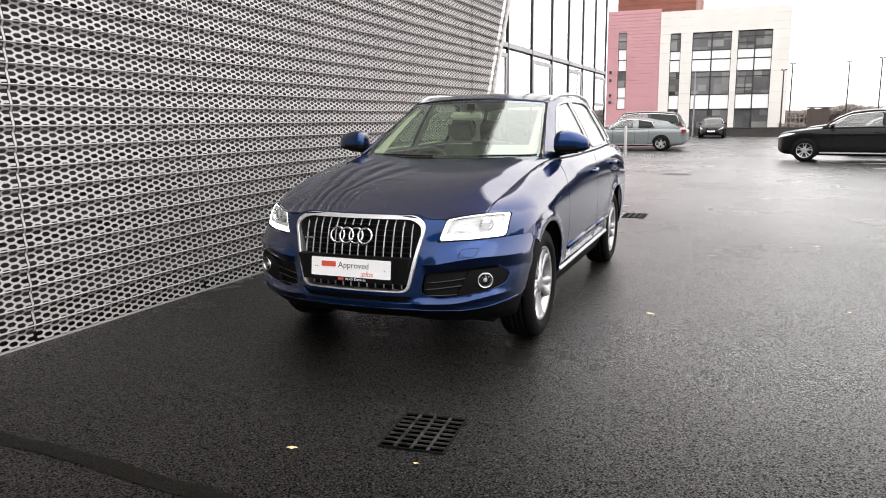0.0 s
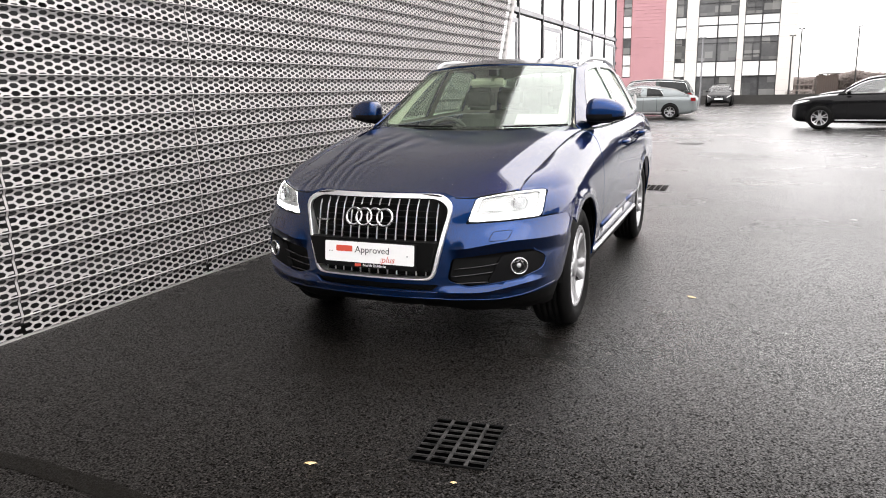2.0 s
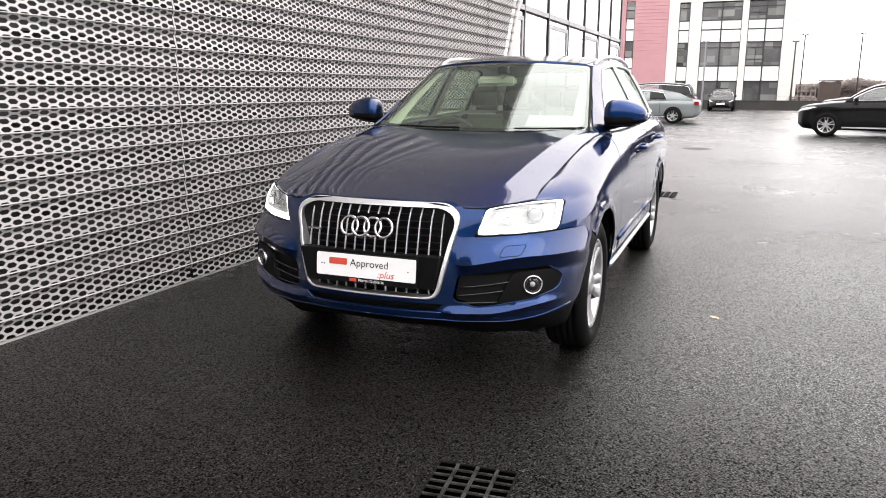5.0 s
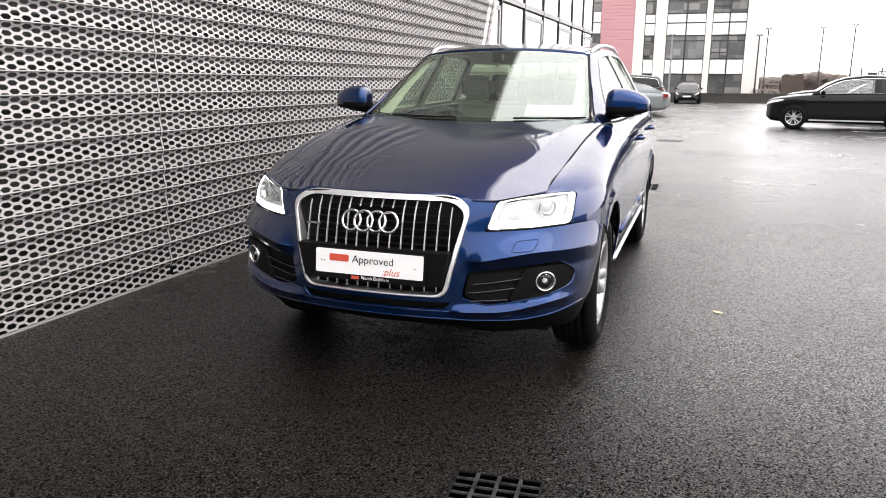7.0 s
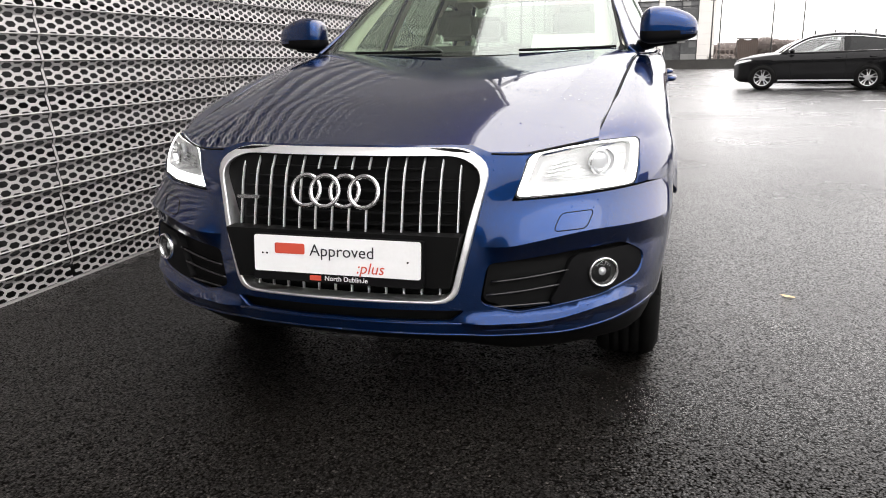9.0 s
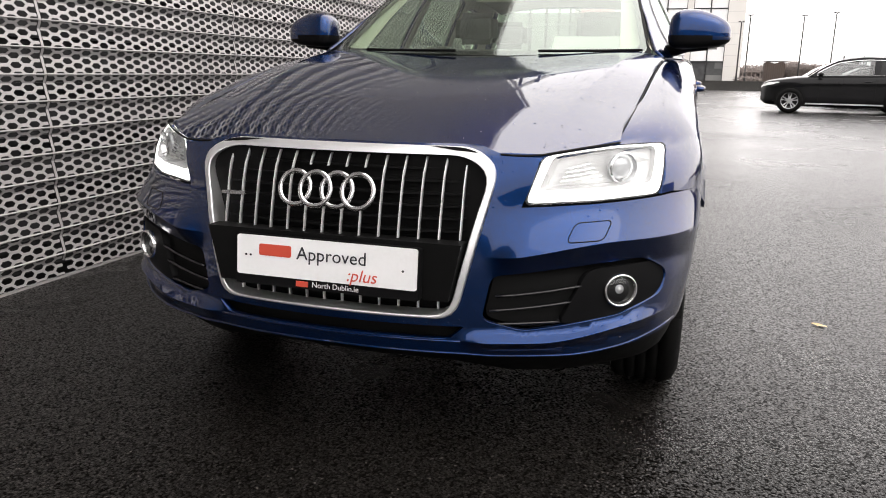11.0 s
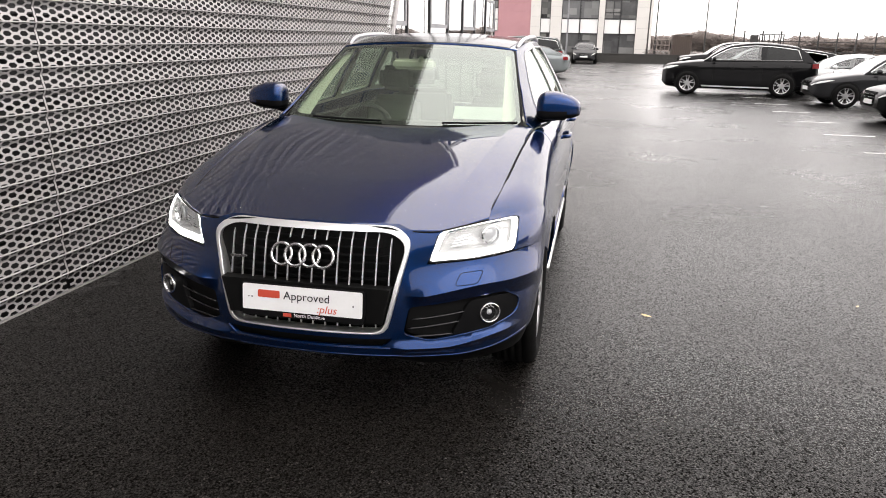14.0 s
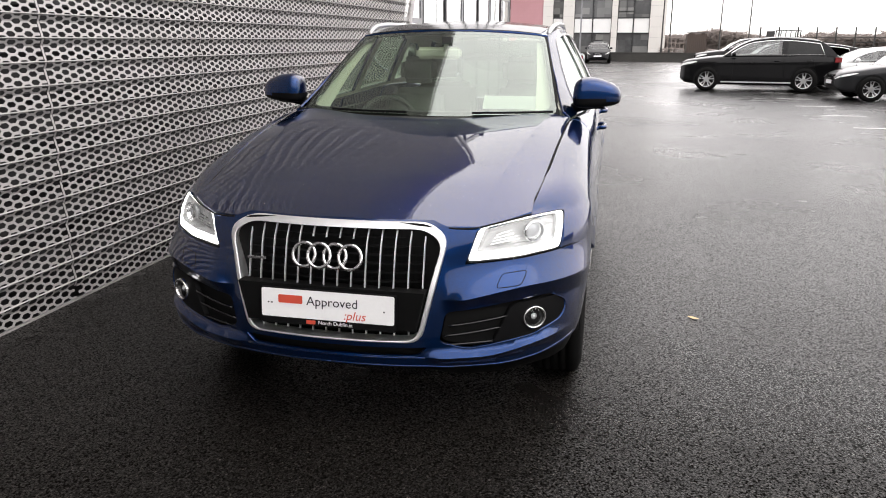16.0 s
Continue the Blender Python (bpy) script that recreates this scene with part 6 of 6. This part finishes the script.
        panel("headlamp", lambda f, q, s=s: (skin(f, q, 0.009)[0], s * skin(f, q, 0.009)[1], skin(f, q, 0.009)[2]), [(0.003, 3.7), (0.04, 3.3), (0.1, 3.5), (0.115, 3.9), (0.07, 4.5), (0.025, 4.7), (0.003, 4.6)], LAMP_GREY, c, out=s, step=0.02, fine=0.03, lip=0.0)
        for f in (a0 + 0.07, cut, b1 - 0.015):
            bm = bmesh.new()
            tube(bm, [(skin(f, q)[0], s * (skin(f, q)[1] + 0.001), skin(f, q)[2]) for q in (3.4, 4.2, 5.0, 5.8, 6.6, 7.4)], 0.007, 5)
            part("door_gap", bm, DARK_GAP, c)
        for f in (cut - 0.045, b1 - 0.05):
            bm = bmesh.new()
            p, q = skin(f - 0.018, 4.5), skin(f + 0.018, 4.5)
            tube(bm, [(p[0], s * (p[1] + 0.004), p[2]), (p[0] + 0.03, s * (p[1] + 0.03), p[2]), (q[0] - 0.03, s * (q[1] + 0.03), q[2]), (q[0], s * (q[1] + 0.004), q[2])], 0.015, 6)
            part("door_handle", bm, paint, c, smooth=True)
        panel("lower_cladding", lambda f, q, s=s: (skin(f, q, 0.006)[0], s * skin(f, q, 0.006)[1], skin(f, q, 0.006)[2]), [(0.02, 7.2), (0.5, 7.2), (0.97, 7.2), (0.97, 8.6), (0.5, 8.6), (0.02, 8.6)], BLACK_PLASTIC, c, out=s, step=0.4, fine=0.06, lip=0.0)
        bm = bmesh.new()
        box(bm, X(0.955), X(0.995), *sorted((s * w * 0.55, s * w * 0.94)), tail_z - 0.2, tail_z - 0.06)
        part("tail_lamp", bm, TAIL_RED, c)
        bm = bmesh.new()
        box(bm, X(0.27), X(0.72), *sorted((s * w * 0.96, s * w * 1.005)), 0.27, 0.31)
        part("sill_strip", bm, SATIN_SILVER, c)
        for x in (X(base_front(base, L)), X(base_front(base, L)) + base * L):
            # uncut arch: a flat black disc on the body gives its shadow
            bm = bmesh.new()
            loop = [(x + (wheel + 0.05) * math.cos(math.pi * 2 * k / 24), wheel + (wheel + 0.05) * math.sin(math.pi * 2 * k / 24)) for k in range(24)]
            loop = [(p, max(0.2, q)) for p, q in loop]
            fr = [bm.verts.new((p, s * (w + 0.004), q)) for p, q in loop]
            bm.faces.new(fr)
            part("arch_shadow_disc", bm, GRILLE_BLACK, c)
            small_wheel(c, x, s * (w - 0.045), wheel, s)
        if rails:
            bm = bmesh.new()
            tube(bm, [(X(f), s * (seen(f, line(f)) - 0.03), line(f) + h) for f, h in ((a1 + 0.02, 0.0), (a1 + 0.04, 0.03), (cut, 0.035), (b1 - 0.04, 0.03), (b1 - 0.01, 0.0))], 0.014, 6)
            part("roof_rail", bm, SATIN_SILVER, c)
    bm = bmesh.new()
    slab(bm, rounded([(-w * 0.42, nose_z - 0.02), (w * 0.42, nose_z - 0.02), (w * 0.34, 0.38), (-w * 0.34, 0.38)], 0.06), -0.01, 0.04)
    bmesh.ops.rotate(bm, verts=bm.verts[:], cent=(0, 0, 0), matrix=Matrix.Rotation(-math.pi / 2, 3, "Z"))
    bmesh.ops.translate(bm, verts=bm.verts[:], vec=(X(0.0) + 0.01, 0, 0))
    part("grille", bm, GRILLE_BLACK, c)
    bm = bmesh.new()
    for k in range(4):
        z = 0.44 + 0.065 * k
        box(bm, X(0) - 0.012, X(0) - 0.002, -w * 0.34, w * 0.34, z, z + 0.012)
    part("grille_bar", bm, CHROME_DULL, c)
    boxed("number_plate", PLATE_WHITE, (X(0) - 0.024, X(0) - 0.013, -0.26, 0.26, 0.43, 0.53), c)
    
    return c


def base_front(base, L):
    return 0.5 - base / 2 - 0.02


def gloss_paint(name, one, two, metal=0.3):
    return weathered(name, one, two, (0.25, 0.35), metal, 1.2, 300.0, 0.0, Coat_Weight=0.55, Coat_Roughness=0.03, Coat_IOR=1.4, Specular_IOR_Level=0.05)


BLACK_PAINT = gloss_paint("black_paint", (0.003, 0.003, 0.0035), (0.006, 0.006, 0.0065))
GREY_PAINT = gloss_paint("dark_grey_paint", (0.018, 0.0185, 0.02), (0.028, 0.028, 0.03))
SILVER_PAINT = gloss_paint("silver_green_paint", (0.2, 0.222, 0.226), (0.26, 0.28, 0.284), 0.6)
WHITE_PAINT = gloss_paint("white_paint", (0.72, 0.72, 0.72), (0.66, 0.66, 0.66), 0.0)
GREEN_PAINT = gloss_paint("dark_green_paint", (0.03, 0.04, 0.037), (0.05, 0.056, 0.053))
TAIL_RED = material("tail_lamp_red", (0.2, 0.008, 0.01), 0.15, 0.0, Coat_Weight=1.0)
CAR_GLASS = weathered("tinted_car_glass", (0.005, 0.006, 0.006), (0.014, 0.015, 0.015), (0.03, 0.06), 0.0, 1.2, 6.0, 0.0, Specular_IOR_Level=0.3)

PLAIN_GLASS = clear_glass("plain_car_glass", (0.62, 0.65, 0.64), 0.02, 0.1)

SUV = dict(width=1.89, height=1.63, belt=1.06, nose_z=0.9, tail_z=1.12, bonnet=0.27, cabin=(0.27, 0.455, 0.85, 0.965), wheel=0.365, base=0.605, length=4.66, rails=True)
other_car("black_suv", "glossy black estate car pulling out of a parking bay", BLACK_PAINT, (5.3, 23.75, 0), -7, **SUV)
other_car("hatchback", "dark grey hatchback parked in a bay", GREY_PAINT, (8.88, 20.25, 0), 0, length=4.5, width=1.78, height=1.43, belt=0.9, nose_z=0.7, tail_z=1.0, cabin=(0.27, 0.42, 0.86, 0.97), wheel=0.325)
other_car("saloon", "black saloon parked in a bay", BLACK_PAINT, (9.15, 15.4, 0), 0)
other_car("saloon", "low white coupe parked in a bay", WHITE_PAINT, (9.05, 25.3, 0), 0, height=1.33, belt=0.86, nose_z=0.68, tail_z=0.93)
other_car("saloon", "black saloon with bright wheels parked in a bay", BLACK_PAINT, (7.87, 28.3, 0), 0, length=4.9)
other_car("saloon", "dark grey saloon parked between two others", GREY_PAINT, (7.3, 32.0, 0), 0)
other_car("parked_suv", "black estate car at the end of the row", BLACK_PAINT, (6.9, 37.6, 0), 0, **SUV)
other_car("saloon", "silver-green saloon parked before the offices", SILVER_PAINT, (-2.95, 31.1, 0), 0, length=4.8, height=1.44, cabin=(0.27, 0.41, 0.68, 0.94))
other_car("old_estate", "dark green older estate car behind the saloon", GREEN_PAINT, (-3.4, 34.9, 0), 0, length=4.75, height=1.72, belt=1.05, nose_z=0.88, tail_z=1.15, cabin=(0.3, 0.4, 0.92, 0.985), wheel=0.35, rails=True)
other_car("saloon", "dark saloon parked nose-out by the low wall", GREY_PAINT, (-0.6, 53.0, 0), 90, length=4.0, width=1.6, height=1.42)
